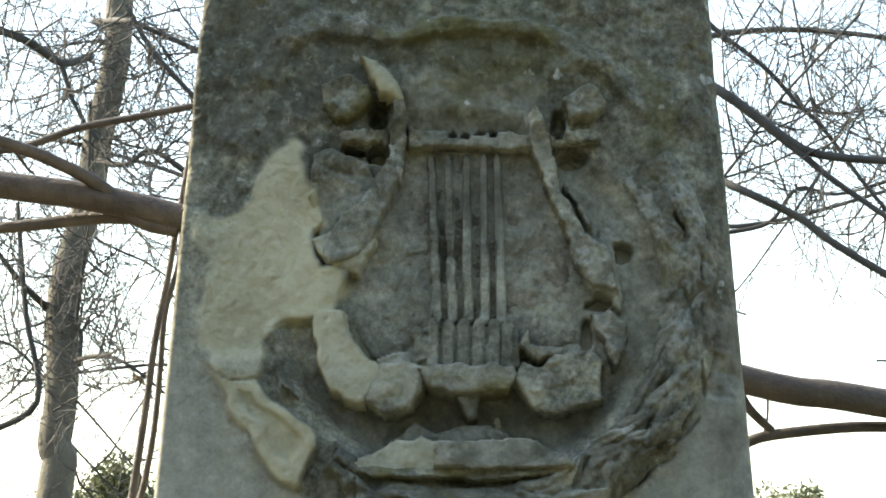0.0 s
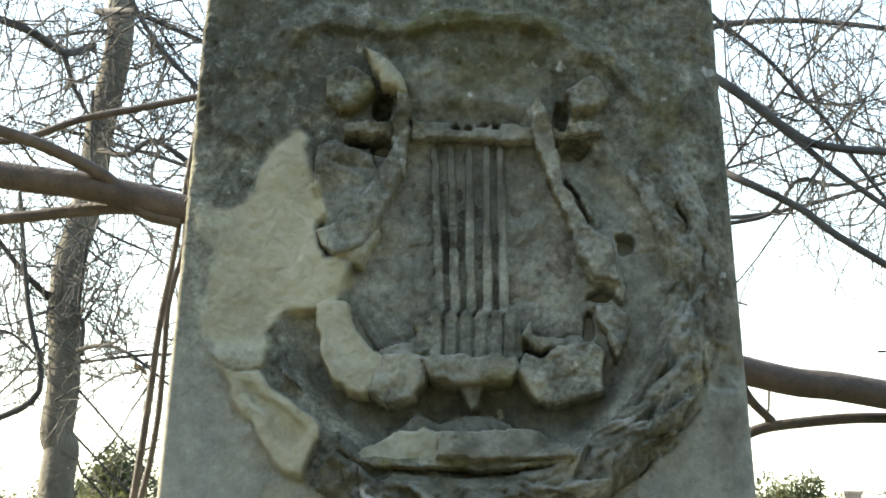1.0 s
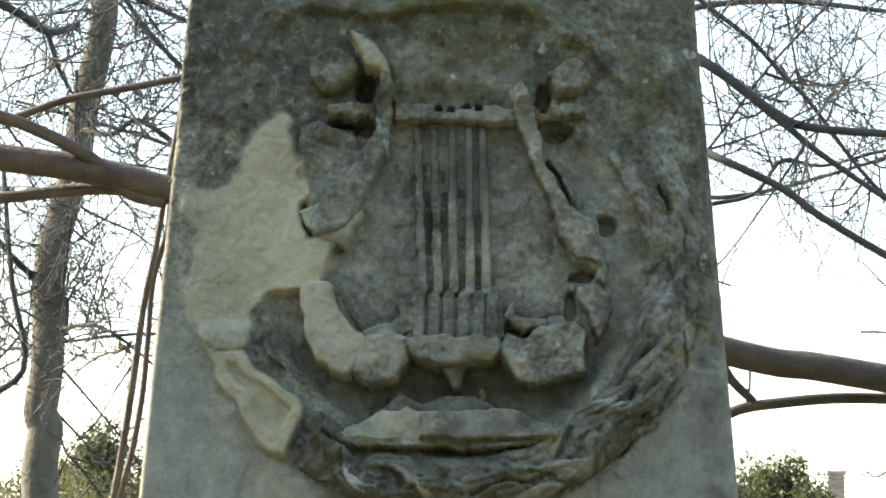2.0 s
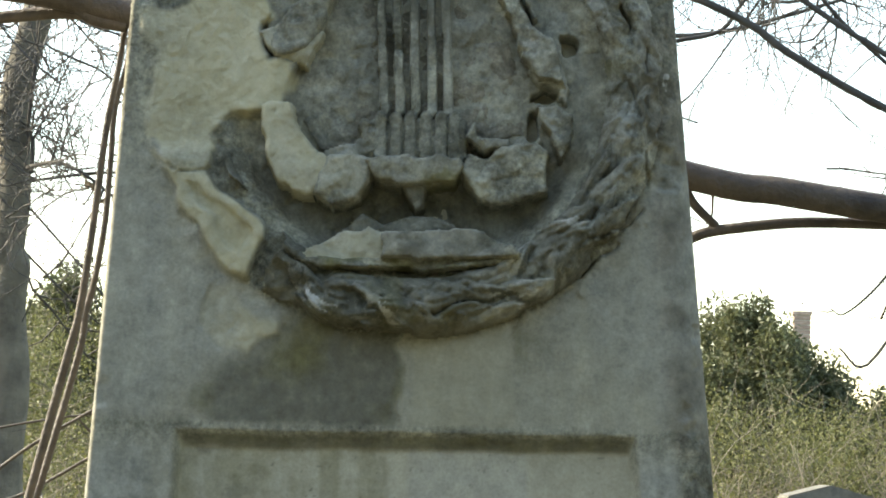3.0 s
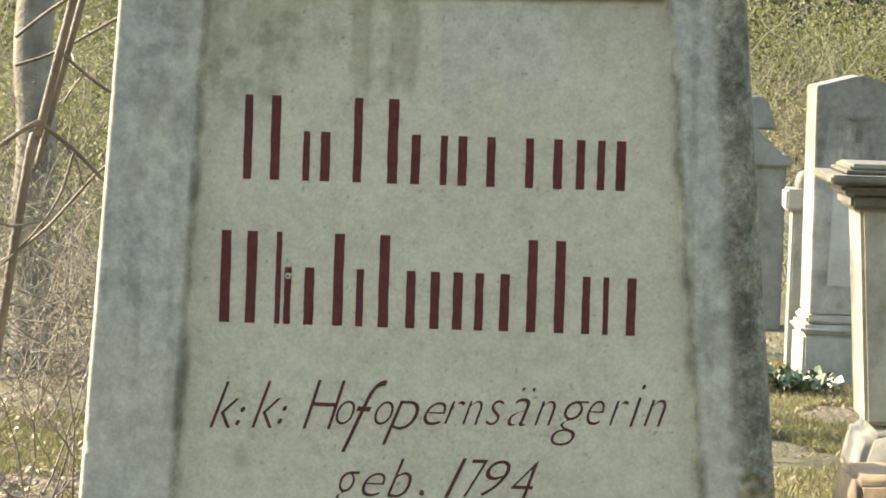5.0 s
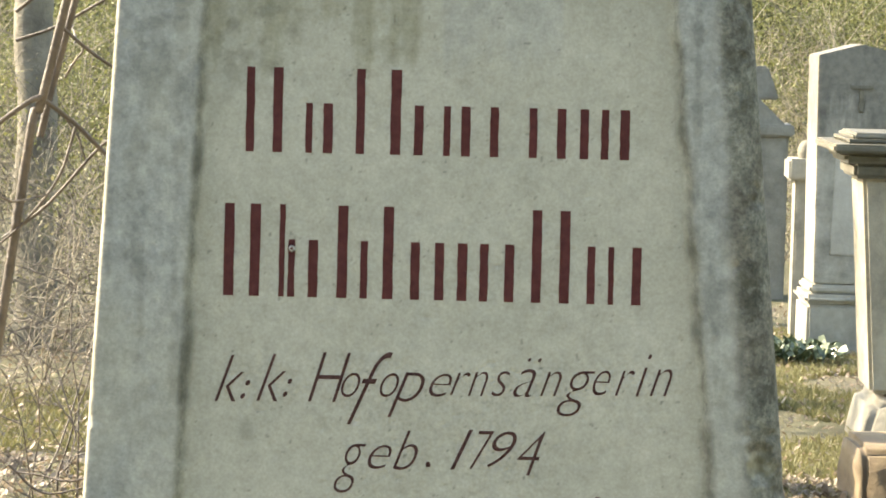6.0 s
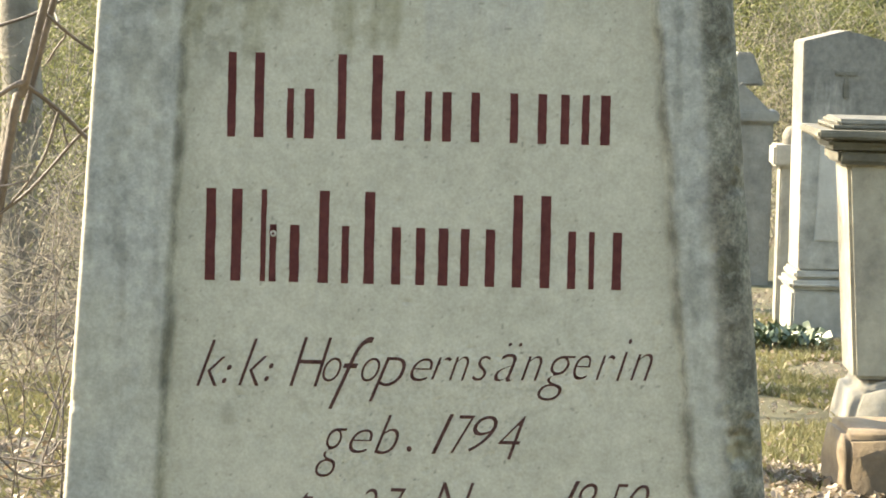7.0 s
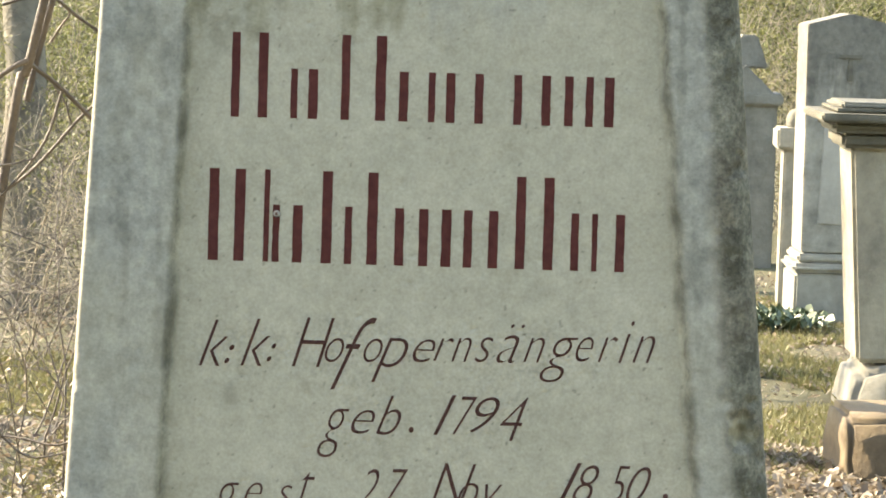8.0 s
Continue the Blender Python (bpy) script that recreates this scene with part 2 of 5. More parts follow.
def thing(name, m, label, category, group="", kind=""):
    e = new(name)
    e.matrix_world = m
    return tagged(e, label, category, group, kind)


def fbm(u, v, size, octaves=4, seed=0, gain=0.5):
    """Fractal value noise on arrays of metres, about -1 to 1; size: the largest blot."""
    out, amp, tot = np.zeros_like(u), 1.0, 0.0
    for k in range(octaves):
        rng = np.random.RandomState(seed * 31 + k)
        lat = rng.rand(256, 256) * 2 - 1
        x, y = u / size + 100.0, v / size + 100.0
        i, j = np.floor(x).astype(int), np.floor(y).astype(int)
        fx, fy = x - i, y - j
        fx, fy = fx * fx * (3 - 2 * fx), fy * fy * (3 - 2 * fy)
        a, b2 = lat[i % 256, j % 256], lat[(i + 1) % 256, j % 256]
        c, d = lat[i % 256, (j + 1) % 256], lat[(i + 1) % 256, (j + 1) % 256]
        out += amp * ((a * (1 - fx) + b2 * fx) * (1 - fy) + (c * (1 - fx) + d * fx) * fy)
        tot += amp
        amp *= gain
        size *= 0.5
    return out / tot * 1.6


def facets(u, v, size, seed):
    """Angular broken planes: height about -1 to 1 and a tone for each plane."""
    rng = np.random.RandomState(seed)
    jx, jy, hx, hy, h0, tone = rng.rand(6, 64, 64)
    x, y = u / size + 100.0, v / size + 100.0
    i, j = np.floor(x).astype(int), np.floor(y).astype(int)
    best, high, ton = np.full_like(u, 1e9), np.zeros_like(u), np.zeros_like(u)
    for di in (-1, 0, 1):
        for dj in (-1, 0, 1):
            a, b = (i + di) % 64, (j + dj) % 64
            px, py = x - (i + di + jx[a, b]), y - (j + dj + jy[a, b])
            d = px * px + py * py
            near = d < best
            best = np.where(near, d, best)
            high = np.where(near, (hx[a, b] - 0.5) * 2 * px + (hy[a, b] - 0.5) * 2 * py + (h0[a, b] - 0.5) * 0.9, high)
            ton = np.where(near, tone[a, b] * 2 - 1, ton)
    return high, ton


def step(a, b, x):
    t = np.clip((x - a) / (b - a), 0, 1)
    return t * t * (3 - 2 * t)


def chain(u, v, pts):
    """Distance to a polyline divided by its radius, which runs from point to point (u, v, r)."""
    best = np.full_like(u, 1e9)
    for (x0, y0, r0), (x1, y1, r1) in zip(pts, pts[1:]):
        dx, dy = x1 - x0, y1 - y0
        t = np.clip(((u - x0) * dx + (v - y0) * dy) / (dx * dx + dy * dy), 0, 1)
        d = np.hypot(u - x0 - t * dx, v - y0 - t * dy)
        best = np.minimum(best, d / (r0 + t * (r1 - r0)))
    return best


def polygon(u, v, pts):
    """Signed distance to a polygon, negative inside."""
    d2, inside = np.full_like(u, 1e9), np.zeros(u.shape, dtype=bool)
    for (x0, y0), (x1, y1) in zip(pts, pts[1:] + pts[:1]):
        dx, dy = x1 - x0, y1 - y0
        t = np.clip(((u - x0) * dx + (v - y0) * dy) / (dx * dx + dy * dy), 0, 1)
        d2 = np.minimum(d2, (u - x0 - t * dx) ** 2 + (v - y0 - t * dy) ** 2)
        cross = ((y0 > v) != (y1 > v)) & (u < dx * (v - y0) / (dy if dy else 1e-9) + x0)
        inside ^= cross
    d = np.sqrt(d2)
    return np.where(inside, -d, d)


# ---- ground, one sheet to the horizon ----
def build_ground():
    xs = np.concatenate([[-2500, -600, -150, -40, -15], np.arange(-8, 8.01, 0.25), [15, 40, 150, 600, 2500]])
    ys = np.concatenate([[-2500, -400, -60, -12], np.arange(-6, 30.01, 0.25), [45, 80, 200, 700, 2500]])
    X, Y = np.meshgrid(xs, ys)
    Z = 0.035 * fbm(X, Y, 2.2, 3, 5) * (np.abs(X) < 12) * (Y < 31) * (Y > -7)
    n, k = len(xs), len(ys)
    idx = np.arange(n * k).reshape(k, n)
    f = np.stack([idx[:-1, :-1], idx[:-1, 1:], idx[1:, 1:], idx[1:, :-1]], -1).reshape(-1, 4)
    ob = mesh_object("ground", np.stack([X, Y, Z], -1), f, GROUND, smooth=True)
    return tagged(ob, "leaf-strewn earth with thin patches of winter grass", "ground", kind="structure")


build_ground()

# ---- the gravestone: a tapered sandstone stele that leans back a little ----
LEAN = pose(0, 0, 1.37, -4.2) @ pose(0, 0, -1.5)
gravestone = thing("gravestone", LEAN, "tall tapered grey sandstone gravestone with lyre relief and inscription panel", "gravestone")


def left_edge(v):
    return -0.281 - 0.0484 * (2.388 - v)


def right_edge(v):
    return 0.200 + 0.091 * (2.390 - v)


STEP = 0.0017
V = np.concatenate([np.arange(0.42, 1.17, 0.03), np.arange(1.18, 2.44, STEP), np.arange(2.46, 2.66, 0.02)])
S = np.linspace(0, 1, 350)
SS, VV = np.meshgrid(S, V)
UU = left_edge(VV) + SS * (right_edge(VV) - left_edge(VV))
WU, WV = UU + 0.010 * fbm(UU, VV, 0.05, 3, 11), VV + 0.010 * fbm(UU, VV, 0.05, 3, 12)
RC = (-0.0252, 2.0974)
RO, RI = 0.236, 0.178
RAD = np.hypot(UU - RC[0], VV - RC[1])
ANG = np.arctan2(VV - RC[1], UU - RC[0])
grain = fbm(UU, VV, 0.012, 3, 21)
lumps = fbm(UU, VV, 0.07, 4, 22)
# the bare yellow break across the left of the wreath
BREAK_A = [(-0.2749, 2.1378), (-0.2732, 2.1675), (-0.2586, 2.1825), (-0.2340, 2.1900), (-0.2296, 2.2102), (-0.2153, 2.2214), (-0.1998, 2.2326), (-0.1828, 2.2439), (-0.1739, 2.2342), (-0.1751, 2.2101), (-0.1701, 2.1912), (-0.1645, 2.1696), (-0.1715, 2.1586), (-0.1681, 2.1398), (-0.1561, 2.1261), (-0.1431, 2.1285), (-0.1281, 2.1213), (-0.1357, 2.0976), (-0.1371, 2.0784), (-0.1662, 2.0767), (-0.1828, 2.0732), (-0.2021, 2.0590), (-0.2037, 2.0474), (-0.2114, 2.0324), (-0.2128, 2.0176), (-0.2428, 2.0138), (-0.2560, 2.0167), (-0.2624, 2.0314), (-0.2679, 2.0577), (-0.2728, 2.0949)]
BREAK_B = [(-0.2597, 2.0188), (-0.2428, 2.0128), (-0.2117, 2.0155), (-0.2006, 2.0000), (-0.1791, 1.9796), (-0.1618, 1.9612), (-0.1572, 1.9499), (-0.1568, 1.9385), (-0.1707, 1.9258), (-0.1764, 1.9123), (-0.1892, 1.9120), (-0.2026, 1.9241), (-0.2192, 1.9511), (-0.2346, 1.9706), (-0.2470, 1.9922)]
BREAK_C = [(-0.2157, 1.8876), (-0.2059, 1.9025), (-0.1861, 1.9014), (-0.1763, 1.8885), (-0.1656, 1.8809), (-0.1448, 1.8783), (-0.1397, 1.8659), (-0.1585, 1.8571), (-0.1704, 1.8433), (-0.1815, 1.8483), (-0.2041, 1.8571), (-0.2161, 1.8704)]
break_a, break_b, break_c = (polygon(WU, WV, p) for p in (BREAK_A, BREAK_B, BREAK_C))
ragged_edge = 0.006 * fbm(UU, VV, 0.02, 4, 15)
in_break = np.maximum(np.maximum(step(0.004, -0.004, break_a + ragged_edge), step(0.003, -0.003, break_b)), step(0.004, -0.004, break_c) * (0.30 + 0.45 * step(-0.19, -0.16, UU)))
# how much is left of the wreath round the ring
whole = step(0.0, 0.03, np.minimum(break_a, break_b))
mid = (RAD - (RO + RI) / 2) / ((RO - RI) / 2)
ring = np.clip(1 - mid ** 2, 0, 1) ** 0.5
low = step(0.3, -0.75, np.sin(ANG))
ring_h = ring * (0.011 + 0.014 * low) * (0.8 + 0.2 * lumps)
leaf_h = np.zeros_like(UU)
leaf_tone = np.zeros_like(UU)
rng = np.random.RandomState(4)
for k in range(58):
    side = 1 if k % 2 else -1
    a0 = -math.pi / 2 + side * (0.03 + (k // 2) * 0.098)
    for row in (-0.6, 0.0, 0.6):
        rr = (RO + RI) / 2 + row * (RO - RI) / 2 + rng.uniform(-0.006, 0.006)
        a = a0 + rng.uniform(-0.05, 0.05)
        cu, cv = RC[0] + rr * math.cos(a), RC[1] + rr * math.sin(a)
        turn = a + side * math.pi / 2 + side * 0.38 * row + rng.uniform(-0.30, 0.30)
        ln, wd, up, tone = rng.uniform(0.028, 0.050), rng.uniform(0.008, 0.014), rng.uniform(0.003, 0.012), rng.uniform(-1, 1)
        if rng.rand() < 0.22:
            continue
        du, dv = WU - cu, WV - cv
        near = (np.abs(du) < 0.06) & (np.abs(dv) < 0.06)
        p = du[near] * math.cos(turn) + dv[near] * math.sin(turn)
        q = -du[near] * math.sin(turn) + dv[near] * math.cos(turn)
        q = q + 0.12 * p * p / ln * np.sign(row + 0.1)
        body = 1 - (p / ln) ** 2 - (q / (wd * (1 - 0.55 * np.clip(p / ln, -1, 1)))) ** 2
        hh = np.where(body > 0, np.clip(body, 0, 1) ** 0.4 * up + 0.007 * (p / ln) + 0.003 * q / wd - 0.0022 * np.exp(-(q / 0.002) ** 2), -0.02)
        over = hh > leaf_h[near]
        leaf_h[near] = np.where(over, hh, leaf_h[near])
        leaf_tone[near] = np.where(over, tone, leaf_tone[near])
leaf_h *= (0.38 + 1.35 * low) * ring ** 0.3
field = -(0.016 + 0.020 * step(2.10, 1.98, VV)) * step(RI + 0.004, RI - 0.024, RAD) * (0.8 + 0.2 * lumps)
# deep cavities cut beside the scrolls
PITS = (((-0.1118, 2.2672), 0.009, 0.015), ((-0.1116, 2.2309), 0.011, 0.007), ((-0.1335, 2.2349), 0.011, 0.005), ((0.0582, 2.262), 0.008, 0.014), ((0.0715, 2.23), 0.016, 0.007), ((0.1182, 2.1436), 0.008, 0.009), ((0.0867, 2.0643), 0.005, 0.016), ((0.0966, 2.0949), 0.012, 0.005), ((-0.028, 2.2525), 0.004, 0.004), ((-0.0412, 2.2522), 0.004, 0.004), ((-0.0147, 2.2528), 0.004, 0.004), ((-0.0031, 2.253), 0.004, 0.004))
pit = np.zeros_like(UU)
FU, FV = UU + 0.0026 * fbm(UU, VV, 0.014, 4, 13), VV + 0.0026 * fbm(UU, VV, 0.014, 4, 14)
chip, chip_tone = facets(FU * 1.5, FV * 1.5, 0.024, 81)
small_chip, small_tone = facets(FU * 1.5, FV * 1.5, 0.011, 82)
for c, ru, rv in PITS:
    pit = np.maximum(pit, step(1.15, 0.75, np.hypot((FU - c[0]) / ru, (FV - c[1]) / rv)))
SLITS = ([(0.1687, 2.1828, 0.0016), (0.1740, 2.1668, 0.0026), (0.1772, 2.1529, 0.0016)], [(0.1939, 2.1318, 0.0016), (0.1940, 2.1094, 0.0021)], [(0.1718, 2.1026, 0.0016), (0.1786, 2.0868, 0.0042), (0.1838, 2.0721, 0.0031)], [(0.1932, 2.0408, 0.0021), (0.1902, 2.0145, 0.0036), (0.1892, 2.0015, 0.0016)], [(0.1455, 1.9524, 0.0021), (0.1633, 1.9595, 0.0031), (0.1872, 1.9822, 0.0016)], [(0.1356, 1.9192, 0.0021), (0.1533, 1.9335, 0.0026), (0.1710, 1.9509, 0.0016)])
slit = np.zeros_like(UU)
for pts in SLITS:
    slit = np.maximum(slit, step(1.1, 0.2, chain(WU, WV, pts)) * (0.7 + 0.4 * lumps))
ARCH = [(-0.2185, 2.2974, 0.0135), (-0.2038, 2.3300, 0.0156), (-0.1727, 2.3551, 0.0156), (-0.1295, 2.3480, 0.0125), (-0.0974, 2.3462, 0.0104), (-0.0441, 2.3527, 0.0114), (0.0093, 2.3513, 0.0104), (0.0441, 2.3396, 0.0114), (0.0842, 2.3236, 0.0135), (0.1163, 2.2976, 0.0125), (0.1378, 2.2540, 0.0104)]
arch = chain(WU, WV, ARCH)
arch_h = 0.012 * step(1.25, 0.35, arch) * (0.75 + 0.5 * lumps)
# recessed inscription panel: steep sides, a sloped reveal along the top
PANEL_L = -0.2335 - 0.038 * (1.765 - VV)
PANEL_R = 0.1865 + 0.101 * (1.765 - VV)
side_rim = np.minimum(UU - PANEL_L, PANEL_R - UU) + 0.0016 * fbm(UU, VV, 0.03, 3, 31)
top_rim = 1.7775 - VV + 0.006 * UU + 0.001 * fbm(UU, VV, 0.04, 2, 32)
panel = np.minimum(step(-0.002, 0.007, side_rim), np.clip(top_rim / 0.017, 0, 1) ** 0.8)
# rounded arrises
el, er = (UU - left_edge(VV)), (right_edge(VV) - UU)
rl, rr_ = 0.006, 0.032
arris = np.where(el < rl, rl - np.sqrt(np.clip(rl ** 2 - (rl - el) ** 2, 0, None)), 0)
arris = arris + np.where(er < rr_, rr_ - np.sqrt(np.clip(rr_ ** 2 - (rr_ - er) ** 2, 0, None)), 0)
edge_lumps = fbm(UU, VV, 0.03, 4, 41)
chips = np.clip(edge_lumps - 0.45, 0, 1) * (0.014 * step(0.045, 0.02, er) + 0.004 * step(0.02, 0.008, el))
rough_zone = step(1.79, 1.92, VV) * np.maximum(step(2.06, 2.20, VV + 0.04 * lumps), step(RO + 0.035, RO - 0.005, RAD))
pock = np.clip(fbm(UU, VV, 0.008, 2, 23) - 0.75, 0, 1) * 0.004
H = field + 0.0022 * chip * rough_zone * (1 - panel) * step(-0.2, 0.5, lumps) - 0.014 * panel - arris - chips + 0.0009 * grain * (0.2 + rough_zone) + (0.003 * lumps + 0.0026 * fbm(UU, VV, 0.028, 4, 24) + 0.0010 * fbm(UU, VV, 0.010, 3, 29)) * rough_zone * (1 - panel) - pock * (0.3 + rough_zone)
H = H + 0.006 * np.abs(fbm(UU, VV, 0.06, 5, 25)) * step(2.20, 2.30, VV) + arch_h - 0.008 * slit
facet = np.abs(fbm(UU * 1.3, VV, 0.05, 4, 26))
H_break = 0.0005 + 0.010 * step(2.045, 2.02, VV) + 0.004 * step(-0.20, -0.15, UU) + 0.0025 * facet + 0.0007 * chip + 0.0006 * small_chip + 0.0010 * grain - 0.0135 * step(0.006, 0.003, break_c) - 0.006 * step(0.002, -0.004, break_b + 0.014) * step(2.01, 1.99, VV)
soft = step(0.0045, -0.002, np.minimum(np.minimum(break_a, break_b), break_c))
H = H * (1 - soft) + H_break * soft
H = H - 0.026 * pit

# wear: where the surface is bare, crusted, mossy or limewashed, with some painted shade
streak = fbm(UU * 8, VV * 0.5, 0.12, 4, 51)
blot = fbm(UU, VV, 0.16, 5, 52)
fine = fbm(UU, VV, 0.03, 4, 53)
speck = fbm(UU, VV, 0.014, 4, 54)
patches = fbm(UU * 2.2, VV * 0.8, 0.10, 5, 56)
inner = step(RI - 0.004, RI - 0.020, RAD)
top_dark = step(2.14, 2.25, VV + 0.04 * blot + 0.03 * fine) * step(-0.04, -0.14, UU + 0.05 * blot + 0.02 * fine) * (0.78 + 0.22 * step(0.14, -0.02, np.hypot(UU + 0.20, VV - 2.25) + 0.03 * fine))
crust_and_shade = (0.54 * step(-0.45, 0.5, 0.8 * blot + 0.6 * fine) * step(2.00, 2.22, VV + 0.07 * blot) + 0.34 * step(-0.3, 0.5, fine + 0.5 * speck)) * rough_zone
crust_and_shade = np.maximum(crust_and_shade, top_dark)
crust_and_shade = crust_and_shade * (1 - 0.55 * step(0.3, 0.7, speck + 0.35 * fine)) * (1 - 0.45 * inner)
crust_and_shade = np.maximum(crust_and_shade, 0.7 * step(1.3, 0.9, arch) * step(0.35, 0.7, arch) * step(-0.5, 0.4, fine) * (0.5 + 0.5 * step(0.0, -0.1, UU)))
# inner shade of the cut slits, painted over their depth
crust_and_shade = np.maximum(crust_and_shade, 0.6 * slit)
# lower field: black crusting and the shade of the deep recess in one colour
crust_and_shade = np.maximum(crust_and_shade, inner * 0.75 * step(2.05, 1.99, VV + 0.02 * fine))
under = step(1.778, 1.788, VV) * step(1.935, 1.87, VV + 0.5 * np.abs(UU + 0.02) * step(0, 0.3, np.abs(UU)))
plain_zone = step(1.775, 1.79, VV) * step(RO - 0.004, RO + 0.006, RAD) * step(2.16, 1.98, VV + 0.03 * fine)
drip = under * step(-0.245, -0.205, UU + 0.012 * fine + 0.25 * (VV - 1.82)) * step(-0.018, -0.036, UU + 0.006 * fine + 0.005 * streak) * (0.92 + 0.22 * streak + 0.16 * fine + 0.2 * step(-0.17, -0.08, UU) * step(1.80, 1.86, VV))
drip = np.maximum(drip, under * step(0.066, 0.080, UU + 0.006 * fine) * step(0.142, 0.122, UU) * (0.48 + 0.2 * streak) * step(1.79, 1.87, VV))
drip = np.maximum(drip, 0.22 * under * step(-0.02, 0.0, UU) * step(0.2, 0.8, streak + 0.5 * fine))
drip = drip * step(RO - 0.03, RO - 0.01, RAD)
crust_and_shade = np.maximum(np.maximum(crust_and_shade * (1 - 0.8 * plain_zone), plain_zone * (0.24 + 0.10 * streak + 0.08 * blot)), drip)
runs = step(0.1, 0.8, streak) * step(1.64, 1.75, VV + 0.02 * streak) * panel * (0.12 + 0.12 * step(-0.06, -0.12, UU))
smear = step(1.60, 1.72, VV) * step(-0.12, -0.21, UU + 0.03 * fine) * (0.16 + 0.42 * step(0.1, 0.7, speck)) * panel
right_run = panel * step(0.088, 0.094, UU + 0.003 * fine) * step(1.69, 1.75, VV) * 0.18
# shade of the downward slope along the panel top, put into the colour
reveal_shade = step(0.0, 0.006, top_rim) * step(0.018, 0.012, top_rim) * step(0.0, 0.01, side_rim) * (0.84 + 0.12 * fine)
border = (1 - panel) * step(1.80, 1.74, VV)
spots = border * (0.08 + 0.12 * step(-0.1, 0.5, patches) + 0.34 * step(0.1, 0.9, 0.3 * fine + 0.6 * speck + 0.4 * blot + 0.9 * streak))
# mottled band along the right arris, darker and browner than the face
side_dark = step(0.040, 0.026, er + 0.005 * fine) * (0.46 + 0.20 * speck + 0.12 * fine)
# panel's side rims set darker, unevenly
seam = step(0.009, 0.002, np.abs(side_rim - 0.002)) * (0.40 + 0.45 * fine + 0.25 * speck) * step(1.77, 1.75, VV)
dots = panel * 0.55 * step(1.12, 1.25, fbm(UU, VV, 0.0045, 2, 55))
thumb = 0.30 * step(0.016, 0.004, np.hypot((UU + 0.188) * 1.4, VV - 1.343) + 0.003 * fine)
for extra in (dots, runs, smear, right_run, reveal_shade, spots, side_dark, seam, thumb):
    crust_and_shade = np.maximum(crust_and_shade, extra)
crust_and_shade = np.clip(crust_and_shade * (1 - 0.9 * in_break), 0, 0.95)
arch_moss = step(1.5, 0.5, arch) * step(-0.16, -0.10, UU + 0.03 * fine) * step(0.06, -0.02, UU - 0.06 + 0.03 * fine)
moss = 0.85 * arch_moss * step(-0.5, 0.4, fbm(UU, VV, 0.05, 4, 61))
moss = np.maximum(moss, (0.30 + 0.25 * blot) * step(2.24, 2.31, VV + 0.03 * fine))
moss = np.maximum(moss, 0.55 * step(0.05, 0.6, fbm(UU, VV, 0.05, 4, 65)) * step(2.17, 2.22, VV) * step(0.09, 0.12, UU))
moss = np.maximum(moss, 0.72 * drip * step(-0.8, 0.4, fbm(UU, VV, 0.06, 3, 63)))
# the slope's painted shade gets an olive tint too
moss = np.maximum(moss, 0.42 * reveal_shade)
moss = np.maximum(moss, (0.36 + 0.2 * streak) * step(-0.01, -0.05, UU) * step(1.64, 1.72, VV + 0.02 * streak) * panel)
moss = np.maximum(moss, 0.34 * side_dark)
moss = np.maximum(moss, 0.25 * rough_zone * step(0.3, 0.8, fbm(UU, VV, 0.04, 4, 64)) * (1 - inner))
moss = np.maximum(moss, 0.30 * border * step(1.45, 1.30, VV) * step(0.2, 0.8, streak))
moss = moss * (1 - in_break)
broad = fbm(UU, VV, 0.09, 3, 71)
fresh = in_break * np.clip(0.86 + 0.22 * broad - 0.12 * step(0.3, 0.7, speck), 0, 1)
# yellow fades at the left; the ledge's shade is painted as a duller band
fresh = fresh * (1 - 0.35 * step(-0.255, -0.272, UU + 0.01 * fine)) * (1 - 0.45 * step(2.038, 2.030, VV) * step(2.010, 2.018, VV))
fresh = np.maximum(fresh, 0.30 * under * step(-0.022, -0.012, UU + 0.006 * fine) * step(0.080, 0.068, UU + 0.006 * fine))
fresh = np.maximum(fresh, 0.55 * border * step(0.52, 0.8, 0.5 * fine + 0.5 * edge_lumps) * step(0.045, 0.03, er))
wash = np.maximum(panel, 0.80 * plain_zone)
wash = np.maximum(wash, border * 0.85 * step(0.026, 0.040, er))
wash = np.maximum(wash, 0.45 * inner * step(2.29, 2.24, VV + 0.02 * fine))
wash = np.maximum(wash, 0.50 * step(2.215, 2.25, VV) * step(2.318, 2.300, VV) * step(-0.105, -0.09, UU) * step(0.05, 0.035, UU))
wash = np.maximum(wash, 0.55 * step(0.085, 0.10, UU) * step(2.25, 2.20, VV) * step(RI + 0.01, RI - 0.01, RAD))
cool = np.maximum(np.maximum(border * np.clip(0.72 + 0.55 * patches, 0.05, 1), plain_zone * np.clip(0.72 - 0.6 * under + 0.3 * streak, 0, 1)), 0.65 * inner)
cool = np.maximum(cool * (1 - panel), 0.45 * panel * step(-0.024, -0.016, UU + 0.002 * fine) * step(0.090, 0.084, UU + 0.002 * fine) * step(1.66, 1.72, VV + 0.02 * streak))
earth = 0.55 * step(0.048, 0.030, er + 0.004 * fine) * step(-0.6, 0.5, fine + 0.5 * blot)
earth = np.maximum(earth, 0.45 * step(0.15, 0.7, fbm(UU, VV, 0.05, 4, 66)) * top_dark)
flakes = rough_zone * (1 - inner) * step(0.60, 0.95, 0.6 * speck + 0.4 * fine + 0.35 * small_tone) * 0.55
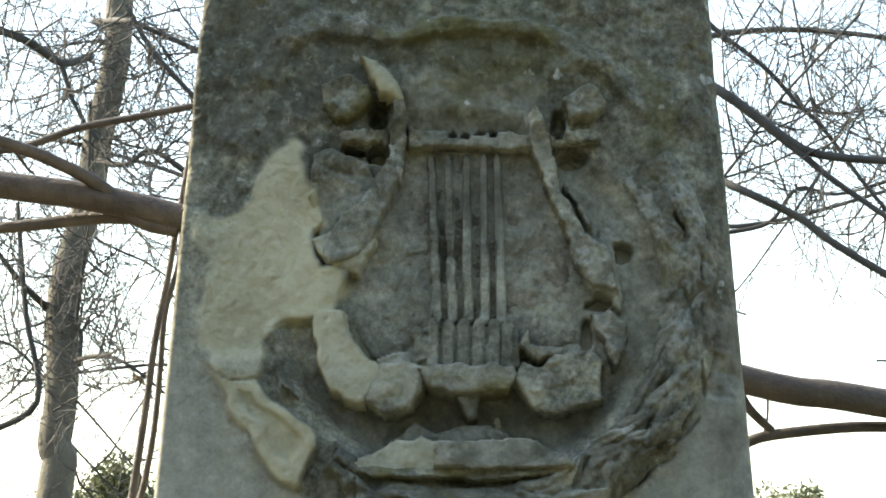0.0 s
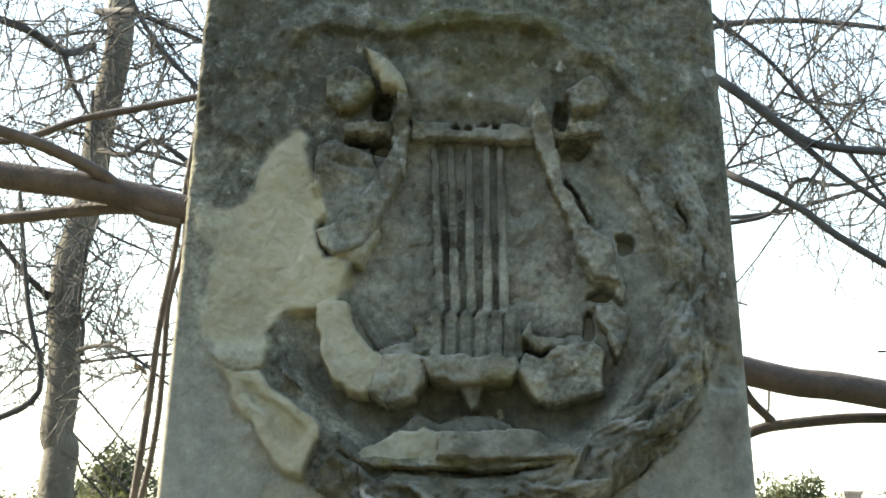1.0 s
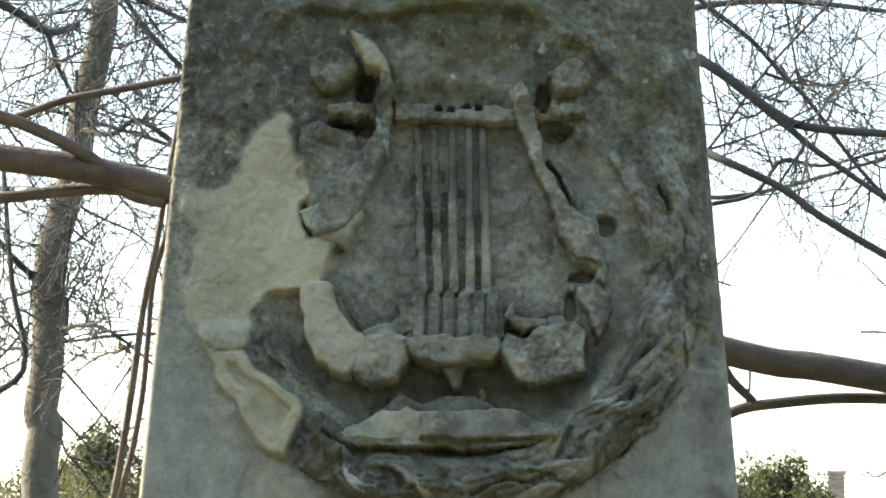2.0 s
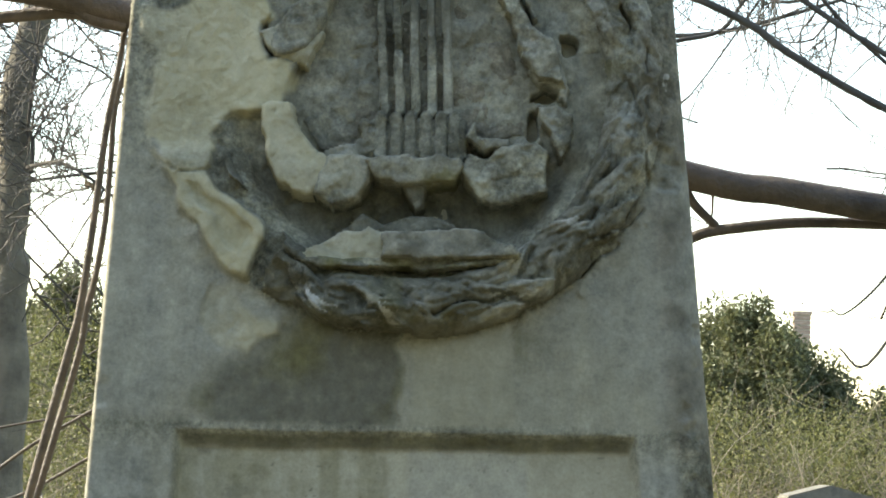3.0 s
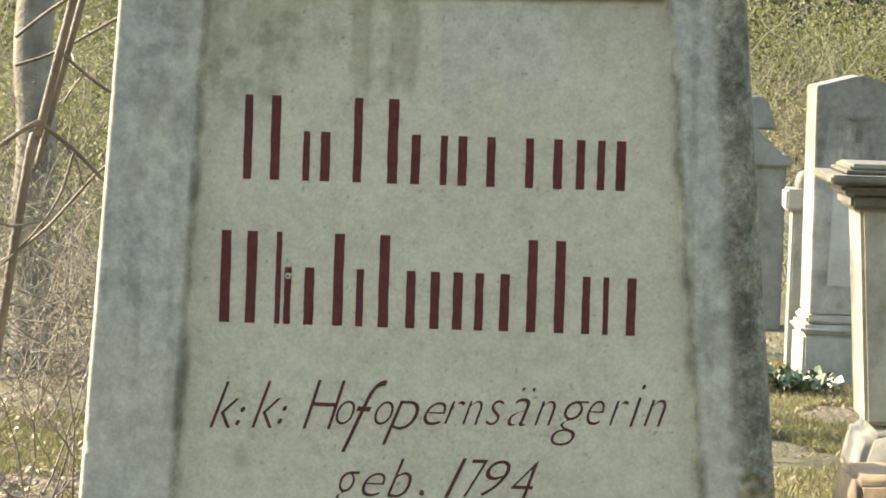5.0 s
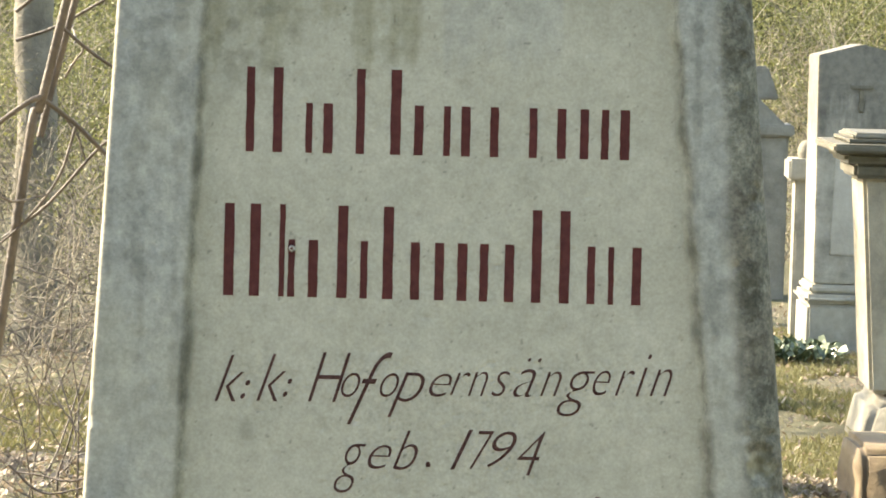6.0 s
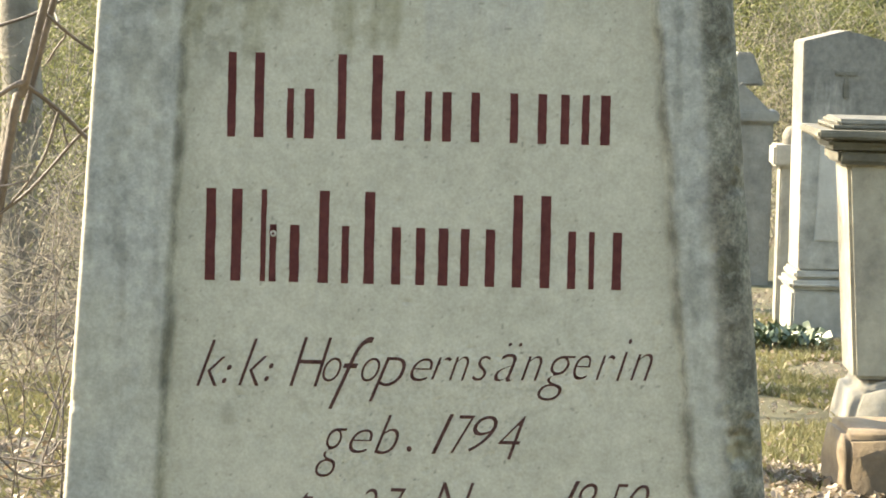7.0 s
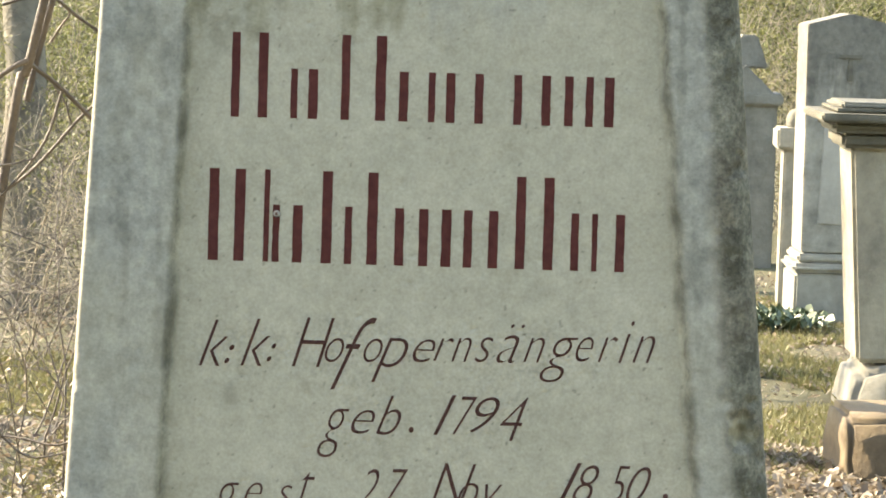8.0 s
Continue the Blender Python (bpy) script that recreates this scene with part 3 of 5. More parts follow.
flakes = np.maximum(flakes, 0.75 * step(1.85, 1.2, chain(FU, FV, [(0.1814, 2.1519, 0.0036), (0.1778, 2.1304, 0.0042), (0.1910, 2.0828, 0.0036), (0.1988, 2.0514, 0.0031)])) * step(-0.2, 0.5, fine))
WEAR = np.stack([np.clip(x, 0, 1) for x in (fresh, crust_and_shade, moss, wash)], -1)
TINT = np.stack([np.clip(x, 0, 1) * (1 - in_break) for x in (cool, earth, flakes)] + [np.ones_like(UU)], -1)


CARVINGS = []


def relief(name, height, keep, wear, label="", tint=None):
    """Notes a carved piece of the front; set_carvings() makes the meshes once all are known."""
    tint = TINT if tint is None else tint
    CARVINGS.append((name, height.astype(np.float32), keep, wear.astype(np.float32), tint.astype(np.float32), label))


def set_carvings():
    """Each piece is one mesh: the cells of the sheet under it, its rim let just below whatever lies beside it."""
    rows, cols = H.shape
    idx = np.arange(rows * cols).reshape(rows, cols)
    for k, (name, height, keep, wear, tint, label) in enumerate(CARVINGS):
        cell = keep[:-1, :-1] & keep[1:, :-1] & keep[:-1, 1:] & keep[1:, 1:]
        f = np.stack([idx[:-1, :-1][cell], idx[:-1, 1:][cell], idx[1:, 1:][cell], idx[1:, :-1][cell]], -1)
        y = -height
        if k:
            beside = H.copy()
            for j, (_, other, where, _, _, _) in enumerate(CARVINGS):
                if j and j != k:
                    beside = np.where(where, np.maximum(beside, other), beside)
            count = np.zeros((rows, cols), dtype=int)
            for a, b2 in ((0, 0), (0, 1), (1, 0), (1, 1)):
                count[a:rows - 1 + a, b2:cols - 1 + b2] += cell
            y = np.where((count > 0) & (count < 4), -np.minimum(beside - 0.003, height), y)
        used = np.unique(f)
        back = np.zeros(rows * cols, dtype=int)
        back[used] = np.arange(len(used))
        verts = np.stack([UU, y, VV], -1).reshape(-1, 3)[used]
        ob = mesh_object(name, verts, back[f], STONE, gravestone, label, True)
        for kind, values in (("wear", wear), ("tint", tint)):
            att = ob.data.attributes.new(kind, "FLOAT_COLOR", "POINT")
            att.data.foreach_set("color", values.reshape(-1, 4)[used].ravel())


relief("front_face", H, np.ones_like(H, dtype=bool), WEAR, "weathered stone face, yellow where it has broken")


def prism(v0, v1, y0, y1, inset, name, label):
    bm = bmesh.new()
    c = []
    for v in (v0, v1):
        back_y = y1 - 0.147 * (v - v0)
        for x, y in ((left_edge(v) + inset, y0), (right_edge(v) - inset, y0), (right_edge(v) - inset, back_y), (left_edge(v) + inset, back_y)):
            c.append(bm.verts.new((x, y, v)))
    for q in ((0, 1, 2, 3), (4, 5, 6, 7), (0, 1, 5, 4), (1, 2, 6, 5), (2, 3, 7, 6), (3, 0, 4, 7)):
        bm.faces.new([c[i] for i in q])
    bmesh.ops.bevel(bm, geom=[e for e in bm.edges], offset=0.006, segments=2, affect="EDGES")
    return part(name, bm, STONE, gravestone, label)


prism(0.42, 2.655, 0.034, 0.62, 0.0004, "shaft", "plain grey stone shaft behind the carved face")

# wreath
ring_chip, ring_tone = facets(ANG * 0.21 * 0.55, RAD * 1.1, 0.014, 83)
wreath_h = np.where(whole > 0.5, ring_h + leaf_h + 0.0032 * ring_chip * ring + 0.0022 * small_chip * ring + 0.003 * lumps + 0.0012 * grain - 0.006 * slit, 0.0)
keep_w = (RAD + 0.008 * fine < RO) & (RAD + 0.006 * fine > RI) & (whole > 0.5) & (ring > 0.02) & (np.sin(ANG) < 0.62)
crest = step(0.008, 0.020, leaf_h)
wear_w = WEAR.copy()
wear_w[..., 1] = np.clip(0.6 * wear_w[..., 1] + low * (1.05 - 0.45 * leaf_tone - 0.35 * crest + 0.2 * fine) * step(0.72, 0.35, np.abs(UU + 0.02) * 3.2) + 0.36 * step(-0.2, 0.6, fine - 0.4 * leaf_tone - 0.3 * ring_tone), 0, 0.92)
wear_w[..., 3] = np.clip(0.30 + 0.35 * leaf_tone, 0, 1)
wear_w[..., 2] = np.maximum(wear_w[..., 2] * 0.6, 0.40 * step(0.3, 0.8, fbm(UU, VV, 0.04, 3, 74)))
tint_w = TINT.copy()
tint_w[..., 0] = np.clip(0.5 + 0.4 * leaf_tone, 0, 1)
tint_w[..., 2] = np.clip(0.55 * crest * step(0.2, 0.8, leaf_tone + 0.6 * fine), 0, 1)
relief("wreath", H + wreath_h, keep_w, wear_w, "dark weathered laurel wreath carved round the lyre", tint_w)


erosion = 0.005 * (1 - np.abs(fbm(UU, VV, 0.030, 5, 33))) ** 3 + 0.008 * np.clip(fbm(UU, VV, 0.026, 4, 34) - 0.35, 0, 1) - 0.0018 * chip - 0.0016 * small_chip


def carve(name, d, height, label, bias, rough, wearing, worn=1.0, tint=None):
    """d: 0 on the ridge to 1 at the foot of the carving."""
    prof = np.clip(1 - np.clip(d, 0, 1) ** 4.5, 0, 1) ** 0.55
    h = -erosion * (0.35 + 0.65 * worn) * prof + np.maximum(field, -0.012) + bias + 0.84 * height * prof + (0.6 * rough * lumps + 0.45 * rough * fbm(UU, VV, 0.022, 4, 28)) * prof + 0.0013 * grain - pock
    w = WEAR.copy() if wearing is None else wearing(WEAR.copy())
    return relief(name, h, (d < 1.0) & (pit < 0.4), w, label, tint)


def carved(name, pts, height, label="", flat=0.35, bias=0.0, rough=0.004, wearing=None, true=False, worn=0.6, tint=None):
    """A carved band or lump along (u, v, radius) points."""
    d = chain(UU, VV, pts) if true else chain(FU, FV, pts)
    return carve(name, np.clip((d - flat) / (1 - flat), 0, 2), height, label, bias, rough, wearing, worn, tint)


def slab(name, pts, height, label="", bevel=0.008, bias=0.0, rough=0.004, wearing=None, worn=0.7, more=0.003, tint=None):
    """A carved flat piece inside an outline."""
    return carve(name, 1 + (polygon(FU, FV, list(pts)) - more) / bevel, height, label, bias, rough, wearing, worn, tint)


def r(p, rad):
    return (*p, rad)


def pale(w, amount=0.5):
    w[..., 3] = np.clip(0.10 + amount * step(-0.5, 0.5, fine), 0, 1)
    w[..., 1] = np.clip(0.45 * w[..., 1] + 0.48 * step(-0.3, 0.6, 0.7 * speck - 0.4 * fine - 0.35 * chip_tone - 0.2 * small_tone), 0, 1)
    w[..., 0] *= 0.3
    return w


def stringy(w):
    # upper string ends: dark staining and crossbar shade, both as colour
    up = step(2.13, 2.20, VV + 0.03 * streak)
    w[..., 3] = np.clip(0.55 + 0.5 * fbm(UU * 3, VV * 0.5, 0.05, 3, 75), 0, 1)
    w[..., 1] = np.clip(0.80 * up + 0.35 * step(0.0, 0.8, fine), 0, 1)
    return w


def board(w):
    # stained upper middle, with the shade below the crossbar painted in
    shade = step(0.045, 0.028, np.abs(UU + 0.028)) * step(2.10, 2.20, VV + 0.03 * streak)
    w[..., 1] = np.clip(0.80 * shade + 0.42 * step(-0.3, 0.7, fine + 0.4 * blot), 0, 0.92)
    w[..., 2] *= 0.3
    w[..., 3] = 0.3
    return w


def bare(w, amount=0.85):
    w[..., 0] = np.clip(amount + 0.25 * fine, 0, 1)
    w[..., 1] *= 0.2
    return w


def mossy(w):
    w[..., 2] = np.clip(0.25 + 0.6 * step(0.0, 0.7, fine), 0, 1)
    w[..., 1] = np.clip(w[..., 1] * 0.6, 0, 1)
    return w


tint_board = TINT.copy()
tint_board[..., 1] = np.clip(0.62 * step(-0.12, -0.07, UU + 0.02 * fine) + 0.2 * fine, 0, 1)
tint_flaky = TINT.copy()
tint_flaky[..., 2] = np.clip(0.48 * step(0.1, 0.9, speck + 0.5 * small_tone + 0.3 * chip_tone), 0, 1)
slab("soundboard", [(-0.0724, 2.2307), (0.0308, 2.2329), (0.0559, 2.1681), (0.0861, 2.0989), (0.0893, 2.0617), (0.0326, 2.0392), (-0.0662, 2.0342), (-0.1133, 2.041), (-0.131, 2.0672), (-0.1261, 2.1048), (-0.0963, 2.1539)], 0.004, bevel=0.006, bias=-0.005, rough=0.0015, worn=0.15, more=0.0, wearing=board, tint=tint_board)
carved("lyre_arm", [(-0.1233, 2.3177, 0.0057), (-0.1103, 2.3102, 0.0073), (-0.0993, 2.2960, 0.0073), (-0.0929, 2.2774, 0.0068), (-0.0913, 2.2594, 0.0073), (-0.0918, 2.2403, 0.0083), (-0.0963, 2.2157, 0.0114), (-0.1085, 2.1885, 0.0140), (-0.1244, 2.1629, 0.0187), (-0.1373, 2.1449, 0.0198), (-0.1464, 2.1367, 0.0135)], 0.031, "eroded curled arm of the lyre", flat=0.45, worn=0.5, rough=0.003, wearing=lambda w: pale(w, 0.35), tint=tint_flaky)
carved("lyre_arm", [(0.0341, 2.2763, 0.0042), (0.0365, 2.2616, 0.0083), (0.0388, 2.2480, 0.0114), (0.0444, 2.2291, 0.0099), (0.0542, 2.2022, 0.0083), (0.0661, 2.1756, 0.0078), (0.0768, 2.1543, 0.0104), (0.0905, 2.1359, 0.0177), (0.0980, 2.1202, 0.0166), (0.1100, 2.1071, 0.0062)], 0.031, "eroded curled arm of the lyre", flat=0.45, worn=0.5, rough=0.003, wearing=lambda w: pale(w, 0.45), tint=tint_flaky)
slab("broken_curl", [(-0.1297, 2.3198), (-0.1126, 2.3156), (-0.0951, 2.2977), (-0.0877, 2.2797), (-0.0913, 2.2752), (-0.0998, 2.2795), (-0.1088, 2.2804), (-0.1125, 2.2947), (-0.1218, 2.3055)], 0.036, "pale freshly broken curl of the arm", bevel=0.010, worn=-0.4, rough=0.001, wearing=lambda w: bare(pale(w, 0.6), 0.6))
carved("arm_fillet", [(0.0646, 2.2062, 0.0031), (0.0742, 2.1891, 0.0036), (0.0860, 2.1668, 0.0047)], 0.022, wearing=lambda w: pale(w, 0.3))
slab("lyre_scroll", [(-0.1624, 2.2949), (-0.1387, 2.3037), (-0.1198, 2.2958), (-0.1176, 2.2804), (-0.1345, 2.2623), (-0.1504, 2.2609), (-0.1632, 2.2728)], 0.030, bevel=0.012, wearing=mossy)
carved("lyre_scroll", [r((0.0854, 2.2802), 0.018), r((0.0738, 2.2756), 0.014)], 0.036, wearing=lambda w: pale(w, 0.2))
carved("lyre_tab", [r((-0.1392, 2.2457), 0.008), r((-0.1047, 2.2454), 0.010)], 0.022, wearing=lambda w: pale(w, 0.3))
carved("lyre_tab", [r((0.0543, 2.2455), 0.009), r((0.0886, 2.2495), 0.009)], 0.018)
slab("lyre_leaf", [(-0.1704, 2.2286), (-0.1521, 2.2345), (-0.1198, 2.2214), (-0.1126, 2.1997), (-0.1191, 2.1724), (-0.1382, 2.1476), (-0.1605, 2.1514), (-0.1714, 2.1876)], 0.020, bevel=0.010)
slab("arm_stub", [(-0.1698, 2.1469), (-0.1464, 2.1555), (-0.1177, 2.1643), (-0.1108, 2.1482), (-0.1238, 2.1145), (-0.1452, 2.1232), (-0.1614, 2.1336)], 0.026, "broken arm with yellow edge", bevel=0.009, wearing=lambda w: bare(w, 0.35))
slab("crossbar", [(-0.0826, 2.2524), (-0.0253, 2.2526), (0.0304, 2.2504), (0.0343, 2.2396), (0.0122, 2.2369), (-0.025, 2.2394), (-0.0822, 2.2392)], 0.024, "pale crossbar of the lyre", bevel=0.006, wearing=pale, worn=-0.25)
for top, foot in (((-0.0607, 2.2309), (-0.0508, 2.0765)), ((-0.0454, 2.2313), (-0.0367, 2.0769)), ((-0.0279, 2.2316), (-0.0221, 2.0772)), ((-0.0121, 2.232), (-0.0069, 2.0776)), ((0.0012, 2.2323), (0.0082, 2.0779))):
    carved("string", [r(top, 0.0050), r(foot, 0.0062)], 0.010, "carved stone string", rough=0.001, wearing=lambda w: stringy(w), true=True, worn=-0.25)
slab("string_block", [(-0.062, 2.0688), (0.0225, 2.0708), (0.0265, 2.0311), (-0.065, 2.0289)], 0.014, bevel=0.008, wearing=lambda w: pale(w, 0.2), worn=-0.25)
for x in ((-0.0539, 2.0584), (-0.0398, 2.0587), (-0.0263, 2.059), (-0.0122, 2.0593), (0.0019, 2.0597), (0.0144, 2.06)):
    carved("string_holder", [(x[0], x[1] + 0.012, 0.0070), (x[0], x[1] - 0.026, 0.0074)], 0.019, rough=0.002, wearing=lambda w: pale(w, 0.25), true=True, worn=-0.25)
slab("lyre_foot", [(-0.1630, 2.0790), (-0.1403, 2.0826), (-0.1349, 2.0775), (-0.1333, 2.0601), (-0.1209, 2.0446), (-0.1076, 2.0338), (-0.0996, 2.0256), (-0.1067, 2.0057), (-0.1140, 1.9941), (-0.1311, 1.9979), (-0.1479, 2.0079), (-0.1568, 2.0255), (-0.1620, 2.0516)], 0.028, "broken yellow foot of the lyre", bevel=0.011, worn=-0.2, rough=0.002, wearing=lambda w: bare(w, 0.62))
slab("lyre_foot", [(0.0874, 2.081), (0.1091, 2.083), (0.1206, 2.0738), (0.121, 2.0475), (0.1124, 2.0342), (0.1043, 2.0576), (0.0938, 2.069)], 0.030, "chipped pale foot of the lyre", bevel=0.006, wearing=pale)
slab("arm_stub", [(0.0805, 2.1148), (0.1091, 2.1289), (0.1189, 2.0997), (0.1176, 2.0863), (0.0939, 2.1002)], 0.018, bevel=0.008)
slab("foot_scroll", [(-0.1023, 2.0292), (-0.0808, 2.0349), (-0.061, 2.0286), (-0.0634, 2.0066), (-0.0752, 1.9896), (-0.0971, 1.9849), (-0.1129, 1.9949)], 0.032, bevel=0.010, worn=0.4, rough=0.003, wearing=lambda w: bare(pale(w, 0.4), 0.12))
slab("foot_scroll", [(0.0186, 2.0216), (0.0306, 2.0339), (0.0456, 2.0311), (0.0583, 2.0408), (0.0864, 2.052), (0.1005, 2.0392), (0.0962, 2.0208), (0.1002, 2), (0.0823, 1.998), (0.0594, 1.9886), (0.0388, 1.9933)], 0.028, bevel=0.010, worn=0.4, rough=0.003, wearing=lambda w: bare(pale(w, 0.4), 0.12))
carved("leaf_curl", [r((0.033, 2.0646), 0.005), r((0.0302, 2.0524), 0.007), r((0.0429, 2.0447), 0.008), r((0.0626, 2.0467), 0.006)], 0.024, wearing=lambda w: pale(w, 0.6))
carved("leaf_curl", [r((-0.067, 2.0607), 0.009), r((-0.0588, 2.0476), 0.011), r((-0.0793, 2.0365), 0.010), r((-0.1001, 2.035), 0.008)], 0.022, wearing=lambda w: pale(w, 0.6))
slab("foot_bar", [(-0.066, 2.0264), (-0.0496, 2.0299), (0.0199, 2.0305), (0.0237, 2.0217), (0.0178, 2.0106), (-0.0078, 2.0063), (-0.0386, 2.0061), (-0.0594, 2.0119)], 0.040, "projecting foot bar of the lyre", bevel=0.007, wearing=mossy, worn=-0.25)
carved("pendant", [r((-0.0206, 2.0052), 0.012), r((-0.0171, 1.9905), 0.009)], 0.026)
slab("rock_base", [(-0.0885, 1.9591), (-0.0686, 1.9783), (-0.0478, 1.9694), (-0.0225, 1.9794), (0.0033, 1.9759), (0.0292, 1.9646), (0.0241, 1.9608), (-0.05, 1.9575), (-0.0629, 1.9597)], 0.017, bevel=0.010)
slab("ledge_stub", [(-0.1286, 1.9323), (-0.0884, 1.9565), (-0.0631, 1.9649), (-0.0445, 1.9602), (-0.0436, 1.9313), (-0.0874, 1.9271)], 0.030, "broken yellow stub of the ledge", bevel=0.009, wearing=lambda w: bare(w, 0.45), worn=-0.45)
slab("ledge", [(-0.0496, 1.959), (-0.0117, 1.961), (0.0302, 1.9646), (0.0487, 1.9598), (0.0797, 1.9425), (0.0768, 1.9342), (-0.0487, 1.9322)], 0.048, "projecting stone ledge under the lyre", bevel=0.005, rough=0.002, more=0.001, wearing=lambda w: pale(w, 0.6), worn=-0.45)
slab("ledge_lip", [(-0.1234, 1.9324), (-0.057, 1.9351), (0.0747, 1.9383), (0.0708, 1.93), (-0.0057, 1.9271), (-0.1078, 1.9256)], 0.034, "mossy lower lip of the ledge", rough=0.002, bevel=0.006, wearing=mossy, worn=-0.45)


set_carvings()


# ---- inscription ----
def bar(u0, u1, v0, v1, mat, name="lettering_bar"):
    """A painted upright bar standing for one stroke of the lettering."""
    y = 0.0136
    n = 7
    bm = bmesh.new()
    rng = random.Random(int((u0 + 5) * 1e5))
    left = [bm.verts.new((u0 + rng.uniform(-0.0003, 0.0003), y, v0 + (v1 - v0) * i / n)) for i in range(n + 1)]
    right = [bm.verts.new((u1 + rng.uniform(-0.0003, 0.0003), y, v0 + (v1 - v0) * i / n)) for i in range(n + 1)]
    for i in range(n):
        bm.faces.new((left[i], right[i], right[i + 1], left[i + 1]))
    bmesh.ops.solidify(bm, geom=bm.faces[:], thickness=0.0012)
    return part(name, bm, mat, gravestone, "dark red painted stroke")


BASE1, XH1, AS1 = 1.5938, 1.6387, 1.6704
BASE2, XH2, AS2 = 1.4635, 1.5154, 1.5469
UNIT = 0.0005105
ORIG = -0.0441 - 700 * UNIT
for x0, x1, tall in ((404, 419, 1), (452, 469, 1), (510, 522, 0), (541, 558, 0), (599, 614, 1), (660, 678, 1), (702, 718, 0), (754, 766, 0), (785, 801, 0), (836, 851, 0), (905, 919, 0), (954, 970, 0), (995, 1010, 0), (1032, 1045, 0), (1065, 1082, 0)):
    bar(ORIG + x0 * UNIT, ORIG + x1 * UNIT, BASE1, AS1 if tall else XH1, RED_PAINT)
for x0, x1, tall in ((370, 388, 1), (416, 434, 1), (468, 478, 1), (484, 496, 0), (520, 537, 0), (571, 589, 1), (612, 625, 0), (652, 670, 1), (701, 717, 0), (744, 760, 0), (784, 801, 0), (823, 838, 0), (867, 884, 0), (915, 932, 1), (964, 982, 1), (1013, 1027, 0), (1050, 1060, 0), (1092, 1108, 0)):
    bar(ORIG + x0 * UNIT, ORIG + x1 * UNIT, BASE2, AS2 if tall else XH2, RED_PAINT)


def letter(char, u0, u1, v0, v1):
    """One thin slanted painted letter that fills its place on the panel."""
    cu = bpy.data.curves.new("lettering", "FONT")
    cu.body, cu.size, cu.offset, cu.extrude = char, 1.0, 0.012 if char in ".:" else -0.018, 0.0
    tmp = bpy.data.objects.new("lettering", cu)
    scene.collection.objects.link(tmp)
    dg = bpy.context.evaluated_depsgraph_get()
    me = bpy.data.meshes.new_from_object(tmp.evaluated_get(dg))
    bpy.data.objects.remove(tmp)
    co = np.empty(len(me.vertices) * 3, dtype=np.float32)
    me.vertices.foreach_get("co", co)
    co = co.reshape(-1, 3)
    lo, hi = co.min(0), co.max(0)
    k = (v1 - v0) / (hi[1] - lo[1])
    lean = {"f": 0.70, ".": 0.0}.get(char, 0.45)
    x = co[:, 0] + lean * co[:, 1]
    x = u0 + (x - x.min()) / (x.max() - x.min()) * (u1 - u0)
    z = v0 + (co[:, 1] - lo[1]) * k
    bm = bmesh.new()
    vs = [bm.verts.new((a, 0.0134, c)) for a, c in zip(x, z)]
    for p in me.polygons:
        bm.faces.new([vs[i] for i in p.vertices])
    bpy.data.meshes.remove(me)
    bmesh.ops.solidify(bm, geom=bm.faces[:], thickness=0.0008)
    part("letter", bm, BROWN_PAINT, gravestone, "thin dark brown slanted letter")


TITLE = (("k", -0.2181, -0.1917, 1.3675, 1.4096), (":", -0.1948, -0.1860, 1.3701, 1.3872), ("k", -0.1801, -0.1537, 1.3687, 1.4115), (":", -0.1564, -0.1480, 1.3729, 1.3895))
CALLING = (("H", -0.1334, -0.0955, 1.3694, 1.4140), ("o", -0.1037, -0.0864, 1.3741, 1.3961), ("f", -0.0979, -0.0573, 1.3495, 1.4156), ("o", -0.0687, -0.0514, 1.3751, 1.3967), ("p", -0.0612, -0.0282, 1.3572, 1.3978), ("e", -0.0241, -0.0037, 1.3765, 1.3974), ("r", -0.0053, 0.0134, 1.3783, 1.3991), ("n", 0.0110, 0.0290, 1.3781, 1.4001), ("s", 0.0320, 0.0487, 1.3783, 1.4011), ("ä", 0.0518, 0.0767, 1.3782, 1.4136), ("n", 0.0761, 0.0952, 1.3796, 1.4021), ("g", 0.0913, 0.1254, 1.3619, 1.4030), ("e", 0.1232, 0.1393, 1.3815, 1.4039), ("r", 0.1434, 0.1613, 1.3817, 1.4046), ("i", 0.1620, 0.1759, 1.3814, 1.4197), ("n", 0.1747, 0.1948, 1.3822, 1.4066))
BORN = (("g", -0.1083, -0.0799, 1.2875, 1.3321), ("e", -0.0781, -0.0566, 1.3099, 1.3316), ("b", -0.0552, -0.0329, 1.3095, 1.3452), (".", -0.0257, -0.0212, 1.3123, 1.3176), ("1", -0.0033, 0.0166, 1.3111, 1.3475), ("7", 0.0142, 0.0359, 1.3117, 1.3467), ("9", 0.0299, 0.0562, 1.3140, 1.3468), ("4", 0.0567, 0.0817, 1.3077, 1.3476))
